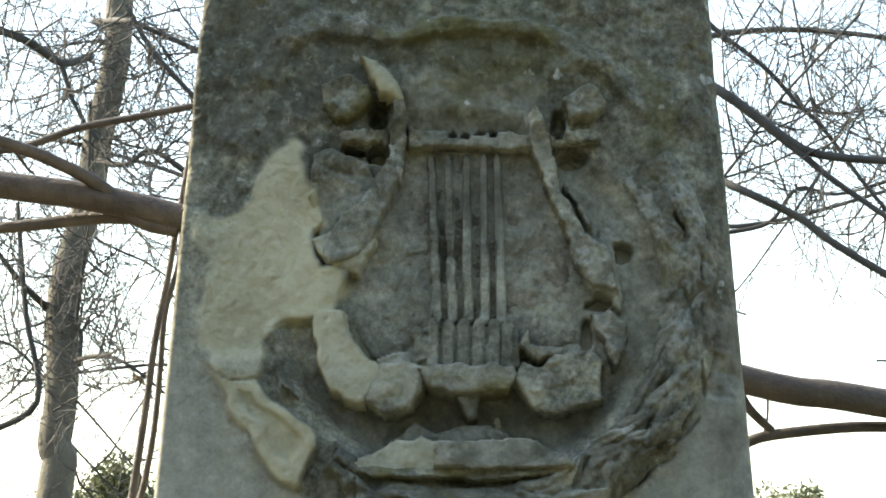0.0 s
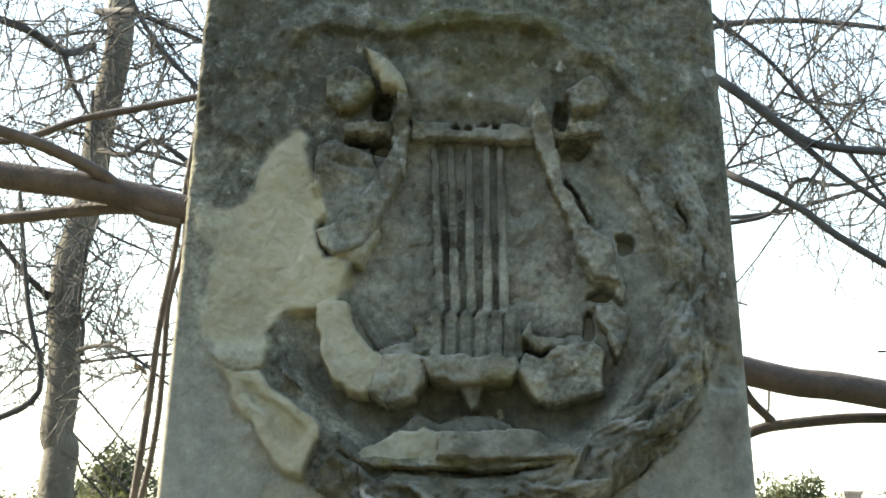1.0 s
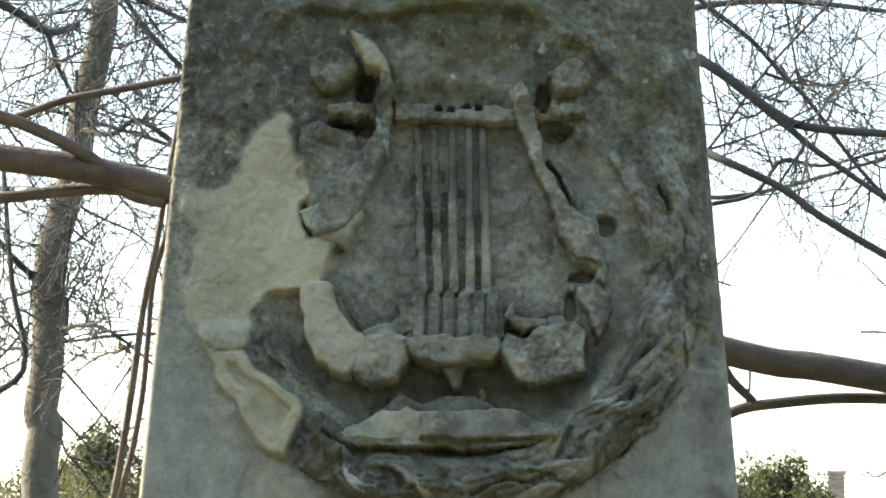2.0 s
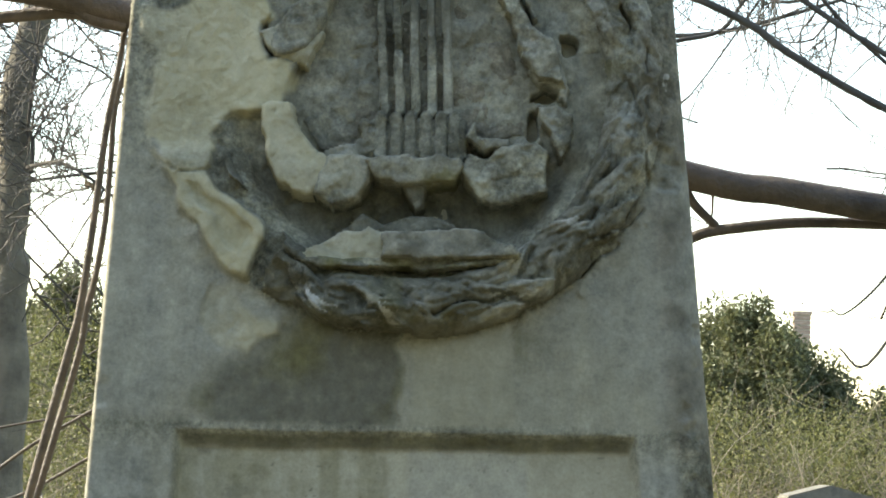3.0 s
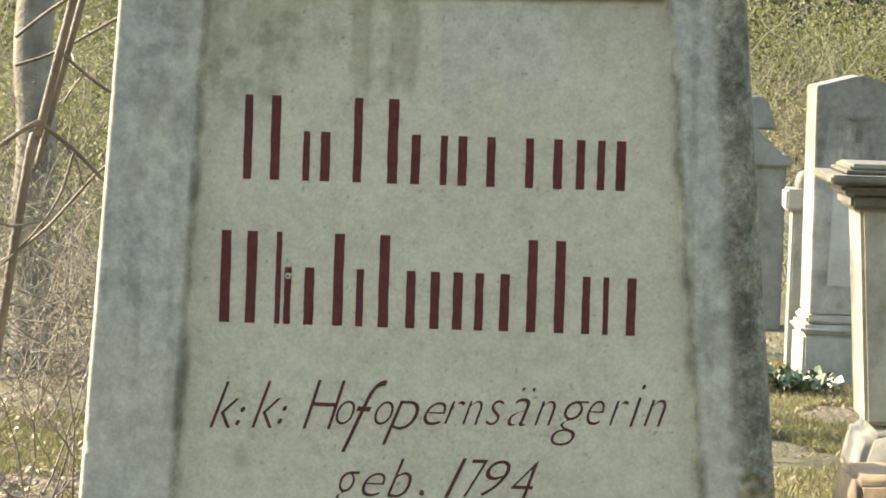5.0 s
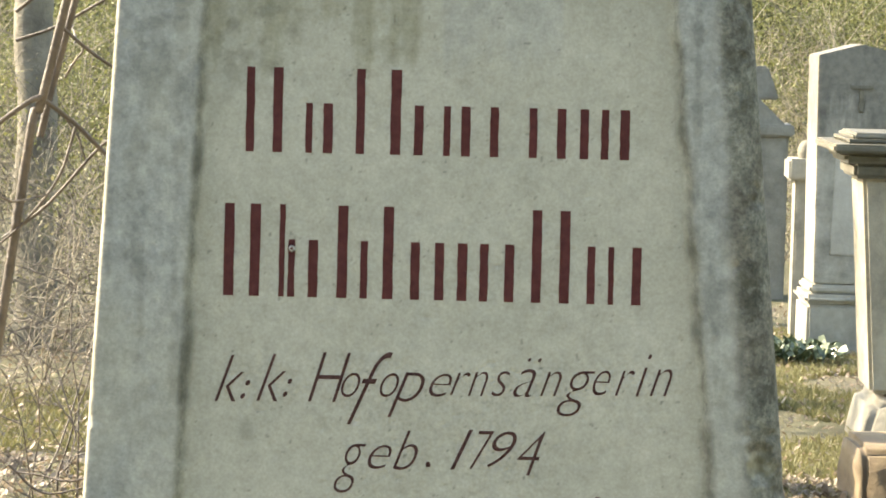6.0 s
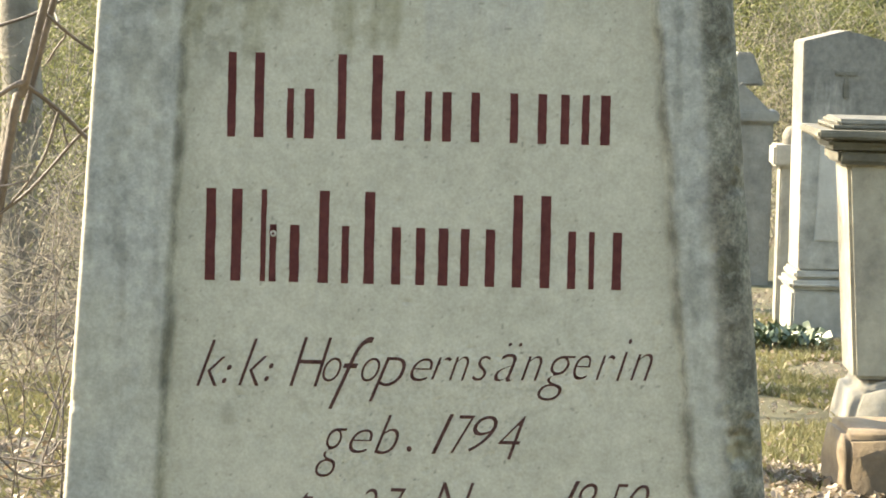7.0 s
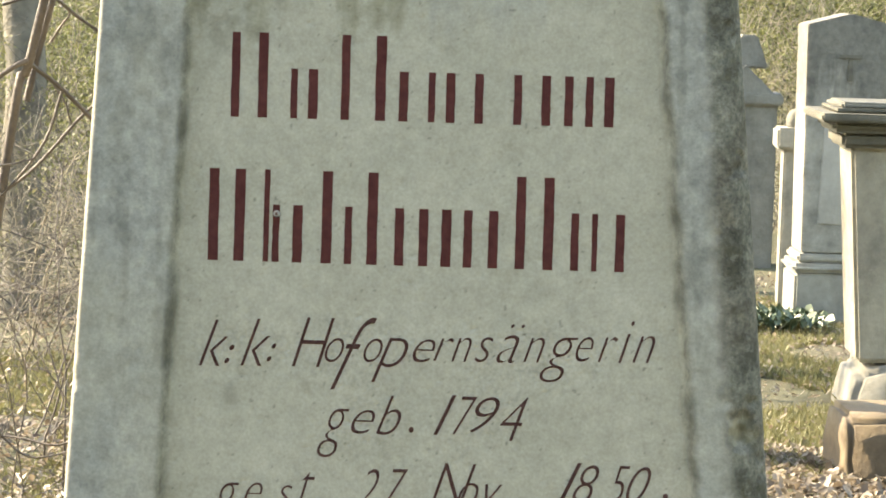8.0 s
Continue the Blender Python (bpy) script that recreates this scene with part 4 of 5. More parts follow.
DIED = (("g", -0.2046, -0.1784, 1.2188, 1.2618), ("e", -0.1731, -0.1569, 1.2409, 1.2625), ("s", -0.1444, -0.1300, 1.2414, 1.2610), ("t", -0.1233, -0.1093, 1.2416, 1.2739), ("2", -0.0711, -0.0511, 1.2433, 1.2781), ("7", -0.0464, -0.0250, 1.2445, 1.2789), ("N", -0.0051, 0.0364, 1.2440, 1.2855), ("o", 0.0207, 0.0392, 1.2467, 1.2683), ("v", 0.0452, 0.0607, 1.2484, 1.2676), (".", 0.0677, 0.0718, 1.2496, 1.2539), ("1", 0.1110, 0.1321, 1.2515, 1.2897), ("8", 0.1244, 0.1480, 1.2524, 1.2879), ("5", 0.1556, 0.1759, 1.2538, 1.2881), ("0", 0.1727, 0.1949, 1.2548, 1.2878), (".", 0.2061, 0.2110, 1.2592, 1.2642))
for row in (TITLE, CALLING, BORN, DIED):
    for entry in row:
        letter(*entry)


def ring_screw():
    bm = bmesh.new()
    c = (-0.151, 1.5071)
    m = Matrix.Translation((c[0], 0.012, c[1])) @ Matrix.Rotation(math.pi / 2, 4, "X")
    bmesh.ops.create_cone(bm, cap_ends=True, segments=20, radius1=0.0032, radius2=0.0024, depth=0.003, matrix=m)
    ob = part("screw", bm, STEEL, gravestone, "small steel screw head")
    bm = bmesh.new()
    m = Matrix.Translation((c[0], 0.0100, c[1])) @ Matrix.Rotation(math.pi / 2, 4, "X")
    bmesh.ops.create_cone(bm, cap_ends=True, segments=16, radius1=0.0014, radius2=0.0012, depth=0.002, matrix=m)
    part("screw_socket", bm, BROWN_PAINT, ob, "dark socket")


ring_screw()


def plinth():
    bm = bmesh.new()
    bmesh.ops.create_cube(bm, size=1.0, matrix=Matrix.Translation((-0.02, 0.36, 0.16)) @ Matrix.Diagonal((0.92, 0.84, 0.36, 1)))
    bmesh.ops.bevel(bm, geom=bm.edges[:], offset=0.02, segments=3, affect="EDGES")
    ob = part("plinth", bm, GRAVE_C, None)
    tagged(ob, "plain grey stone plinth under the tapered gravestone", "plinth")


plinth()


# ---- neighbouring graves ----
def block(bm, x0, x1, y0, y1, z0, z1, bevel=0.012, top=None):
    """A bevelled block; top gives (inset_x, inset_y) of its upper face."""
    ix, iy = top or (0, 0)
    b = bmesh.new()
    lo = [b.verts.new(p) for p in ((x0, y0, z0), (x1, y0, z0), (x1, y1, z0), (x0, y1, z0))]
    hi = [b.verts.new(p) for p in ((x0 + ix, y0 + iy, z1), (x1 - ix, y0 + iy, z1), (x1 - ix, y1 - iy, z1), (x0 + ix, y1 - iy, z1))]
    b.faces.new(lo), b.faces.new(hi)
    for i in range(4):
        b.faces.new((lo[i], lo[(i + 1) % 4], hi[(i + 1) % 4], hi[i]))
    bmesh.ops.recalc_face_normals(b, faces=b.faces)
    bmesh.ops.bevel(b, geom=b.edges[:], offset=bevel, segments=2, affect="EDGES")
    tmp = bpy.data.meshes.new("tmp")
    b.to_mesh(tmp)
    b.free()
    bm.from_mesh(tmp)
    bpy.data.meshes.remove(tmp)


def stele_grave():
    """Tall tapered stele with a low gable, a sunk tablet and a moulded base."""
    lt, peak, rt = (1.524, 9.9, 1.457), (1.736, 9.9, 1.513), (1.948, 9.9, 1.457)
    foot = (1.536, 9.9, 0.354)
    x0, x1, xb = lt[0], rt[0], foot[0]
    xr = x1 + (x0 - xb)
    g = thing("gravestone", pose((x0 + x1) / 2, 9.9, 0.0, 0, 0, 2.5), "tall pale sandstone gravestone with blackened gabled top and moulded base", "gravestone", "neighbouring gravestones")
    c = (x0 + x1) / 2
    d, zf = 0.30, foot[2]
    bm = bmesh.new()
    sec = [(xb - c, zf), (xr - c, zf), (x1 - c, rt[2]), (peak[0] - c, peak[2]), (x0 - c, lt[2])]
    fr = [bm.verts.new((x, 0, z)) for x, z in sec]
    bk = [bm.verts.new((x, d, z)) for x, z in sec]
    bm.faces.new(fr), bm.faces.new(bk[::-1])
    for i in range(5):
        bm.faces.new((fr[i], fr[(i + 1) % 5], bk[(i + 1) % 5], bk[i]))
    bmesh.ops.bevel(bm, geom=bm.edges[:], offset=0.006, segments=2, affect="EDGES")
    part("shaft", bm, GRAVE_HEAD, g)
    w = (xr - xb) / 2
    bm = bmesh.new()
    block(bm, -w - 0.02, w + 0.02, -0.02, d + 0.02, zf - 0.045, zf - 0.004, 0.012)
    part("moulding", bm, GRAVE_A, g)
    bm = bmesh.new()
    block(bm, -w - 0.045, w + 0.045, -0.045, d + 0.045, zf - 0.095, zf - 0.049, 0.018)
    part("moulding", bm, GRAVE_A, g)
    bm = bmesh.new()
    block(bm, -w - 0.03, w + 0.03, -0.03, d + 0.03, -0.05, zf - 0.099, 0.012)
    part("base", bm, GRAVE_A, g)
    bm = bmesh.new()
    block(bm, -w + 0.07, w - 0.07, -0.006, 0.03, zf + 0.13, lt[2] - 0.50, 0.004, (0.012, 0))
    for v in bm.verts:
        v.co.x += 0.012 * noise.noise(v.co * 6)
        v.co.z += 0.02 * noise.noise(v.co * 5)
    part("tablet", bm, TABLET, g, "pale smooth inscription tablet")
    bm = bmesh.new()
    zc = lt[2] - 0.22
    # thin dark strips stand in for the shaded hollow of the carved emblem
    block(bm, -0.055, 0.055, -0.010, 0.02, zc + 0.06, zc + 0.078, 0.003)
    block(bm, -0.014, 0.014, -0.009, 0.02, zc - 0.05, zc + 0.059, 0.003, (0.004, 0.0))
    part("emblem_shade", bm, CORNICE, g, "worn carved emblem, its recess shade given as dark strips")


def pillar_grave():
    """Pillar with a projecting cornice on a rough plinth, only its side in view."""
    Y = 7.3
    l = (1.389, 7.3, 0.981)
    lb = (1.446, 7.3, 0.200)
    capl = (1.260, 7.3, 1.153)
    g = thing("gravestone", pose(l[0], Y, 0), "pillar gravestone with projecting cornice on a rough plinth", "gravestone", "neighbouring gravestones")
    lean = lb[0] - l[0]
    bm = bmesh.new()
    b0, t0 = lb[2], capl[2] - 0.10
    block(bm, 0.0, 0.62, 0, 0.34, b0, t0, 0.014)
    for v in bm.verts:
        v.co.x += lean * (t0 - v.co.z) / (t0 - b0) if v.co.x < 0.3 else 0
    part("shaft", bm, GRAVE_B, g)
    bm = bmesh.new()
    off = capl[0] - l[0]
    block(bm, off * 0.30, 0.62 - off * 0.3, off * 0.3, 0.34 - off * 0.3, t0 - 0.03, t0 + 0.03, 0.014)
    block(bm, off * 0.62, 0.62 - off * 0.6, off * 0.6, 0.34 - off * 0.6, t0 + 0.028, t0 + 0.072, 0.016)
    part("capital", bm, CORNICE, g)
    bm = bmesh.new()
    block(bm, off, 0.62 - off, off, 0.34 - off, t0 + 0.07, t0 + 0.102, 0.008)
    block(bm, off + 0.055, 0.565 - off, off + 0.055, 0.285 - off, t0 + 0.100, t0 + 0.120, 0.010)
    block(bm, off + 0.075, 0.545 - off, off + 0.075, 0.265 - off, t0 + 0.118, t0 + 0.142, 0.009, (0.012, 0.012))
    # shade on the cornice comes from its dark stone colour
    part("cornice", bm, CORNICE, g, "weathered cornice with shade put into its dark colour")
    bm = bmesh.new()
    block(bm, 0.012, 0.75, -0.10, 0.45, -0.06, b0 + 0.010, 0.03, (0.05, 0.05))
    bmesh.ops.subdivide_edges(bm, edges=bm.edges[:], cuts=3, use_grid_fill=True)
    for v in bm.verts:
        low_edge = min(1.0, max(0.0, (v.co.x + 0.05) / 0.25))
        v.co.z -= 0.07 * (1 - low_edge) * max(0.0, v.co.z) / b0
        v.co += Vector((noise.noise(v.co * 9), noise.noise(v.co * 9 + Vector((5, 0, 0))), 0.6 * noise.noise(v.co * 9 + Vector((0, 9, 0))))) * 0.016
    part("plinth", bm, GRAVE_C, g, "rough grey plinth stone", True)


def gabled_grave():
    """Grey grave farther off, its gable and urn base seen past the others."""
    g = thing("gravestone", pose(0, 12.5, 0), "dull grey gabled gravestone farther off among brushwood", "gravestone", "neighbouring gravestones")
    a, b_, c_ = (1.226, 12.5, 1.189), (1.483, 12.5, 1.19), (1.715, 12.5, 0.998)
    bm = bmesh.new()
    sec = [(a[0], -0.05), (c_[0] - 0.03, -0.05), (c_[0] - 0.03, c_[2]), (b_[0], b_[2]), (a[0], c_[2])]
    fr = [bm.verts.new((x, 0, z)) for x, z in sec]
    bk = [bm.verts.new((x, 0.3, z)) for x, z in sec]
    bm.faces.new(fr), bm.faces.new(bk[::-1])
    for i in range(5):
        bm.faces.new((fr[i], fr[(i + 1) % 5], bk[(i + 1) % 5], bk[i]))
    bmesh.ops.bevel(bm, geom=bm.edges[:], offset=0.015, segments=2, affect="EDGES")
    part("shaft", bm, GRAVE_C, g)
    bm = bmesh.new()
    block(bm, a[0] - 0.02, c_[0], -0.03, 0.33, c_[2] - 0.05, c_[2] + 0.02, 0.012)
    part("moulding", bm, GRAVE_C, g)
    bm = bmesh.new()
    u = (1.529, 12.5, 1.356)
    block(bm, u[0] - 0.14, u[0] + 0.10, 0.06, 0.24, b_[2] - 0.03, u[2], 0.012, (0.07, 0.02))
    part("finial", bm, GRAVE_C, g)


def post_grave():
    """Narrow pale post with a small capital beside the tall stele."""
    t, cl = (1.514, 10.6, 0.732), (1.474, 10.6, 0.921)
    g = thing("gravestone", pose(t[0], 10.6, 0), "narrow pale stone post with a small capital", "gravestone", "neighbouring gravestones")
    bm = bmesh.new()
    block(bm, 0.0, 0.12, 0, 0.14, -0.05, cl[2] - 0.06, 0.01)
    part("shaft", bm, GRAVE_A, g)
    bm = bmesh.new()
    block(bm, cl[0] - t[0], 0.15, -0.04, 0.18, cl[2] - 0.11, cl[2], 0.012)
    part("capital", bm, GRAVE_A, g)
    bm = bmesh.new()
    bmesh.ops.create_icosphere(bm, subdivisions=3, radius=0.05, matrix=Matrix.Translation((0.06, 0.05, cl[2] + 0.03)) @ Matrix.Diagonal((1, 1, 1.3, 1)))
    part("knob", bm, GRAVE_C, g)


def broken_block():
    p = (1.177, 5.9, 0.222)
    bm = bmesh.new()
    block(bm, 0, 0.62, 0, 0.42, -0.05, p[2], 0.02, (0.01, 0.02))
    bmesh.ops.subdivide_edges(bm, edges=bm.edges[:], cuts=3, use_grid_fill=True)
    for v in bm.verts:
        v.co += Vector((noise.noise(v.co * 9), noise.noise(v.co * 9 + Vector((5, 0, 0))), 0.6 * noise.noise(v.co * 8 + Vector((0, 9, 0))))) * 0.028
    ob = part("stone_block", bm, BROKEN, None, "", True)
    ob.matrix_world = pose(p[0] + 0.05, 5.88, 0, 0, 0, 4)
    tagged(ob, "broken yellow sandstone block lying among fallen leaves", "stone block")


stele_grave(), pillar_grave(), gabled_grave(), post_grave(), broken_block()


def chimney_stack():
    """Far brick chimney over the evergreens, course by course."""
    Y = 80.0
    l, rt_, low = (10.146, 80, 6.469), (10.699, 80, 6.48), (10.439, 80, 5.532)
    w, top = rt_[0] - l[0], l[2]
    c = thing("chimney", pose((l[0] + rt_[0]) / 2, Y, 0), "far red-brown brick chimney with pale mortar bands", "chimney")
    bm = bmesh.new()
    block(bm, -w * 0.44, w * 0.44, -w * 0.44, w * 0.44, 0, top - 0.05, 0.01)
    part("core", bm, MORTAR, c)
    n = 12
    h = (top - low[2]) / 6
    for i in range(n):
        bm = bmesh.new()
        wide = 0.56 if i == 0 else 0.5
        block(bm, -w * wide, w * wide, -w * wide, w * wide, top - (i + 0.8) * h, top - i * h, 0.01)
        part("brick_course", bm, BRICK, c)


chimney_stack()


# ---- trees and brush ----
class Tubes:
    """Collects tapered round branches into one mesh."""

    def __init__(self):
        self.v, self.f, self.n = [], [], 0

    def add(self, pts, r0, r1, sides=5):
        p = np.asarray(pts, dtype=float)
        k = len(p)
        tan = np.gradient(p, axis=0)
        tan /= np.linalg.norm(tan, axis=1, keepdims=True) + 1e-9
        ref = np.array([0.0, 1.0, 0.0]) if abs(tan[:, 1]).mean() < 0.8 else np.array([1.0, 0.0, 0.0])
        a = np.cross(tan, ref)
        a /= np.linalg.norm(a, axis=1, keepdims=True) + 1e-9
        b = np.cross(tan, a)
        rad = np.linspace(r0, r1, k)[:, None, None]
        th = np.linspace(0, 2 * math.pi, sides, endpoint=False)
        ringv = p[:, None] + rad * (a[:, None] * np.cos(th)[None, :, None] + b[:, None] * np.sin(th)[None, :, None])
        self.v.append(ringv.reshape(-1, 3))
        i = np.arange(k - 1)[:, None] * sides + np.arange(sides)[None]
        j = np.arange(k - 1)[:, None] * sides + (np.arange(sides)[None] + 1) % sides
        self.f.append(np.stack([i, j, j + sides, i + sides], -1).reshape(-1, 4) + self.n)
        self.n += k * sides

    def build(self, name, mat, parent=None, label=""):
        return mesh_object(name, np.concatenate(self.v), np.concatenate(self.f), mat, parent, label, smooth=True)


def wander(rng, start, way, length, n, bend, lift=0.0):
    """A crooked line from start."""
    pts, d = [np.array(start, float)], np.array(way, float) / np.linalg.norm(way)
    for _ in range(n):
        d = d + rng.normal(0, bend, 3) + np.array([0, 0, lift])
        d /= np.linalg.norm(d)
        pts.append(pts[-1] + d * length / n)
    return pts


def smooth_line(pts, per=5):
    """Catmull-Rom line through the points."""
    p = [np.array(q, float) for q in pts]
    p = [2 * p[0] - p[1]] + p + [2 * p[-1] - p[-2]]
    out = []
    for i in range(1, len(p) - 2):
        for t in np.linspace(0, 1, per, endpoint=False):
            a, b, c, d = p[i - 1], p[i], p[i + 1], p[i + 2]
            out.append(0.5 * (2 * b + (c - a) * t + (2 * a - 5 * b + 4 * c - d) * t * t + (3 * b - a - 3 * c + d) * t ** 3))
    out.append(p[-2])
    return out


def grow(tubes, rng, line, r_start, count, length, levels, spread=0.9, bend=0.16, lift=0.03, flat=0.5, rmin=0.0016):
    """Side twigs along a line, and twigs on those."""
    line = np.asarray(line)
    for _ in range(count):
        t = rng.uniform(0.05, 1.0) * (len(line) - 1.001)
        i = int(t)
        at_ = line[i] + (line[i + 1] - line[i]) * (t - i)
        d = line[i + 1] - line[i]
        d /= np.linalg.norm(d) + 1e-9
        side = rng.normal(0, 1, 3) * np.array([1, flat, 1])
        side -= d * side.dot(d)
        side /= np.linalg.norm(side) + 1e-9
        way = d * rng.uniform(0.2, 1.0) + side * spread
        ln = length * rng.uniform(0.4, 1.3)
        tw = wander(rng, at_, way, ln, 7, bend, lift)
        tubes.add(tw, r_start, max(rmin, r_start * 0.35), 5 if r_start > 0.006 else 4)
        if levels > 1:
            grow(tubes, rng, tw, max(rmin, r_start * 0.55), rng.randint(3, 6), length * 0.55, levels - 1, spread, bend, lift, flat, rmin)


def limb(parent, pts, r0, r1, mat, rng, count, length, levels, twigs, twig_r, name="limb", **kw):
    line = smooth_line(pts)
    t = Tubes()
    t.add(line, r0, r1, 9)
    ob = t.build(name, mat, parent)
    if count:
        grow(twigs, rng, line, twig_r, count, length, levels, **kw)
    return ob


def leaf_cloud(name, rng, centres, per, radius, size, mat, parent=None, squash=0.8, label=""):
    """Many small folded leaves gathered in clumps."""
    n = len(centres) * per
    c = np.repeat(np.asarray(centres, float), per, axis=0)
    d = rng.normal(0, 1, (n, 3))
    d /= np.linalg.norm(d, axis=1, keepdims=True)
    c = c + d * (rng.rand(n, 1) ** 0.45) * np.array([radius, radius, radius * squash])
    a = rng.normal(0, 1, (n, 3))
    a /= np.linalg.norm(a, axis=1, keepdims=True)
    b = np.cross(a, rng.normal(0, 1, (n, 3)))
    b /= np.linalg.norm(b, axis=1, keepdims=True)
    nn = np.cross(a, b)
    s = size * rng.uniform(0.5, 1.4, (n, 1))
    v = np.stack([c - a * s, c + b * s * 0.42 + nn * s * 0.15, c + a * s, c - b * s * 0.42 + nn * s * 0.15], 1)
    i = np.arange(n)[:, None] * 4
    f = np.concatenate([i + np.array([[0, 1, 2]]), i + np.array([[0, 2, 3]])])
    ob = mesh_object(name, v.reshape(-1, 3), f, mat, parent, label)
    ob["kind"] = "stuff"
    return ob


def left_tree():
    rng = np.random.RandomState(7)
    line = [(-1.94, 9.5, 5.358), (-1.985, 9.5, 4.678), (-2.06, 9.5, 3.954), (-2.181, 9.5, 3.296), (-2.196, 9.5, 2.597), (-2.188, 9.5, 2.392), (-2.179, 9.5, 1.838), (-2.176, 9.5, 1.079)]
    line = [np.array(q) for q in line] + [np.array((line[-1][0], 9.5, 0.35)), np.array((line[-1][0] + 0.01, 9.5, -0.1))]
    tree = thing("tree", pose(*line[-1]), "bare grey-barked tree with crooked winter branches", "tree", "bare trees")
    tree.matrix_world = Matrix.Identity(4)
    tw = Tubes()
    t = Tubes()
    full = smooth_line(line, 8)
    full = [q + np.array([0.012 * math.sin(i * 0.7), 0, 0]) for i, q in enumerate(full)]
    t.add(full[::-1], 0.105, 0.062, 14)
    t.build("trunk", BARK_TREE, tree)
    grow(tw, rng, full[:34], 0.008, 22, 0.8, 3, flat=0.6)
    limbs = (
        ([(-2.616, 8.8, 4.408), (-2.3, 8.8, 4.301), (-2.164, 9, 4.242), (-2.1, 9.4, 4.371)], 0.020, 0.018),
        ([(-2.164, 9, 4.242), (-2.122, 9, 4.117), (-2.065, 9, 3.998), (-1.954, 9, 3.854)], 0.014, 0.006),
        ([(-2.534, 9.1, 3.494), (-2.444, 9.2, 3.366), (-2.353, 9.3, 3.249), (-2.273, 9.5, 3.165)], 0.010, 0.018),
        ([(-2.334, 9, 3.586), (-2.313, 9, 3.402), (-2.269, 9, 3.065), (-2.2, 9, 2.674), (-2.465, 9, 2.508)], 0.010, 0.016),
        ([(-2.112, 9.4, 2.905), (-1.95, 9.2, 2.912), (-1.779, 9, 2.841), (-1.547, 9, 2.665)], 0.013, 0.006),
        ([(-2.089, 9.4, 2.879), (-2.088, 9.4, 3.039), (-2.112, 9.4, 3.092), (-2.066, 9.3, 3.507), (-2.076, 9.3, 4.129)], 0.012, 0.008),
        ([(-1.808, 8.6, 4.419), (-1.7, 8.6, 4.239), (-1.568, 8.6, 4.087), (-1.464, 8.6, 3.985)], 0.012, 0.012),
        ([(-2.014, 9.2, 3.826), (-1.847, 9, 3.771), (-1.724, 9, 3.836), (-1.533, 9, 3.715)], 0.012, 0.014),
        ([(-2.091, 9.4, 4.538), (-1.873, 9, 4.446), (-1.714, 9, 4.389), (-1.448, 9, 4.272)], 0.016, 0.012),
        ([(-2.208, 9.2, 2.803), (-2.324, 9.1, 2.92), (-2.383, 9, 2.947), (-2.538, 9, 2.944)], 0.007, 0.004),
    )
    for pts, r0, r1 in limbs:
        limb(tree, pts, r0, r1, BARK_FAR, rng, 9, 0.5, 3, tw, 0.0055, flat=0.6)
    leaf_cloud("dead_leaves", rng, [(-1.750, 9.0, 2.795), (-1.700, 9.0, 2.745)], 14, 0.07, 0.028, LITTER, tree, label="clinging brown dead leaves")
    ob = tw.build("twig_mass", BARK_FAR, tree)
    ob["kind"] = "stuff"


def hidden_trunk_tree(name_label, x, y, height, seed, limbs, extra):
    """A bare tree whose trunk stands behind the gravestone; its limbs reach out past the stone."""
    rng = np.random.RandomState(seed)
    tree = thing("tree", Matrix.Identity(4), name_label, "tree", "bare trees")
    t = Tubes()
    line = smooth_line([(x, y, -0.1), (x + 0.03, y, height * 0.3), (x - 0.03, y, height * 0.7), (x, y, height)])
    t.add(line, 0.12, 0.06, 12)
    t.build("trunk", BARK_TREE, tree)
    tw = Tubes()
    for pts, r0, r1 in limbs:
        sparse = pts[-1][2] < 2.7
        limb(tree, pts, r0, r1, BARK_FAR, rng, 2 if sparse else 6, 0.25 if sparse else 0.55, 2 if sparse else 3, tw, 0.0050, flat=0.6, lift=0.05)
    for box, n, ln in extra:
        for _ in range(n):
            s = [rng.uniform(box[i], box[i + 3]) for i in range(3)]
            w = wander(rng, s, (rng.normal(0, 1), 0.3 * rng.normal(0, 1), rng.normal(0.1, 0.8)), ln * rng.uniform(0.5, 1.3), 9, 0.17, 0.01)
            tw.add(w, 0.0048, 0.0022, 4)
            grow(tw, rng, w, 0.0032, 5, ln * 0.4, 2, flat=0.6, rmin=0.0018)
    ob = tw.build("twig_mass", BARK_FAR, tree)
    ob["kind"] = "stuff"


left_tree()
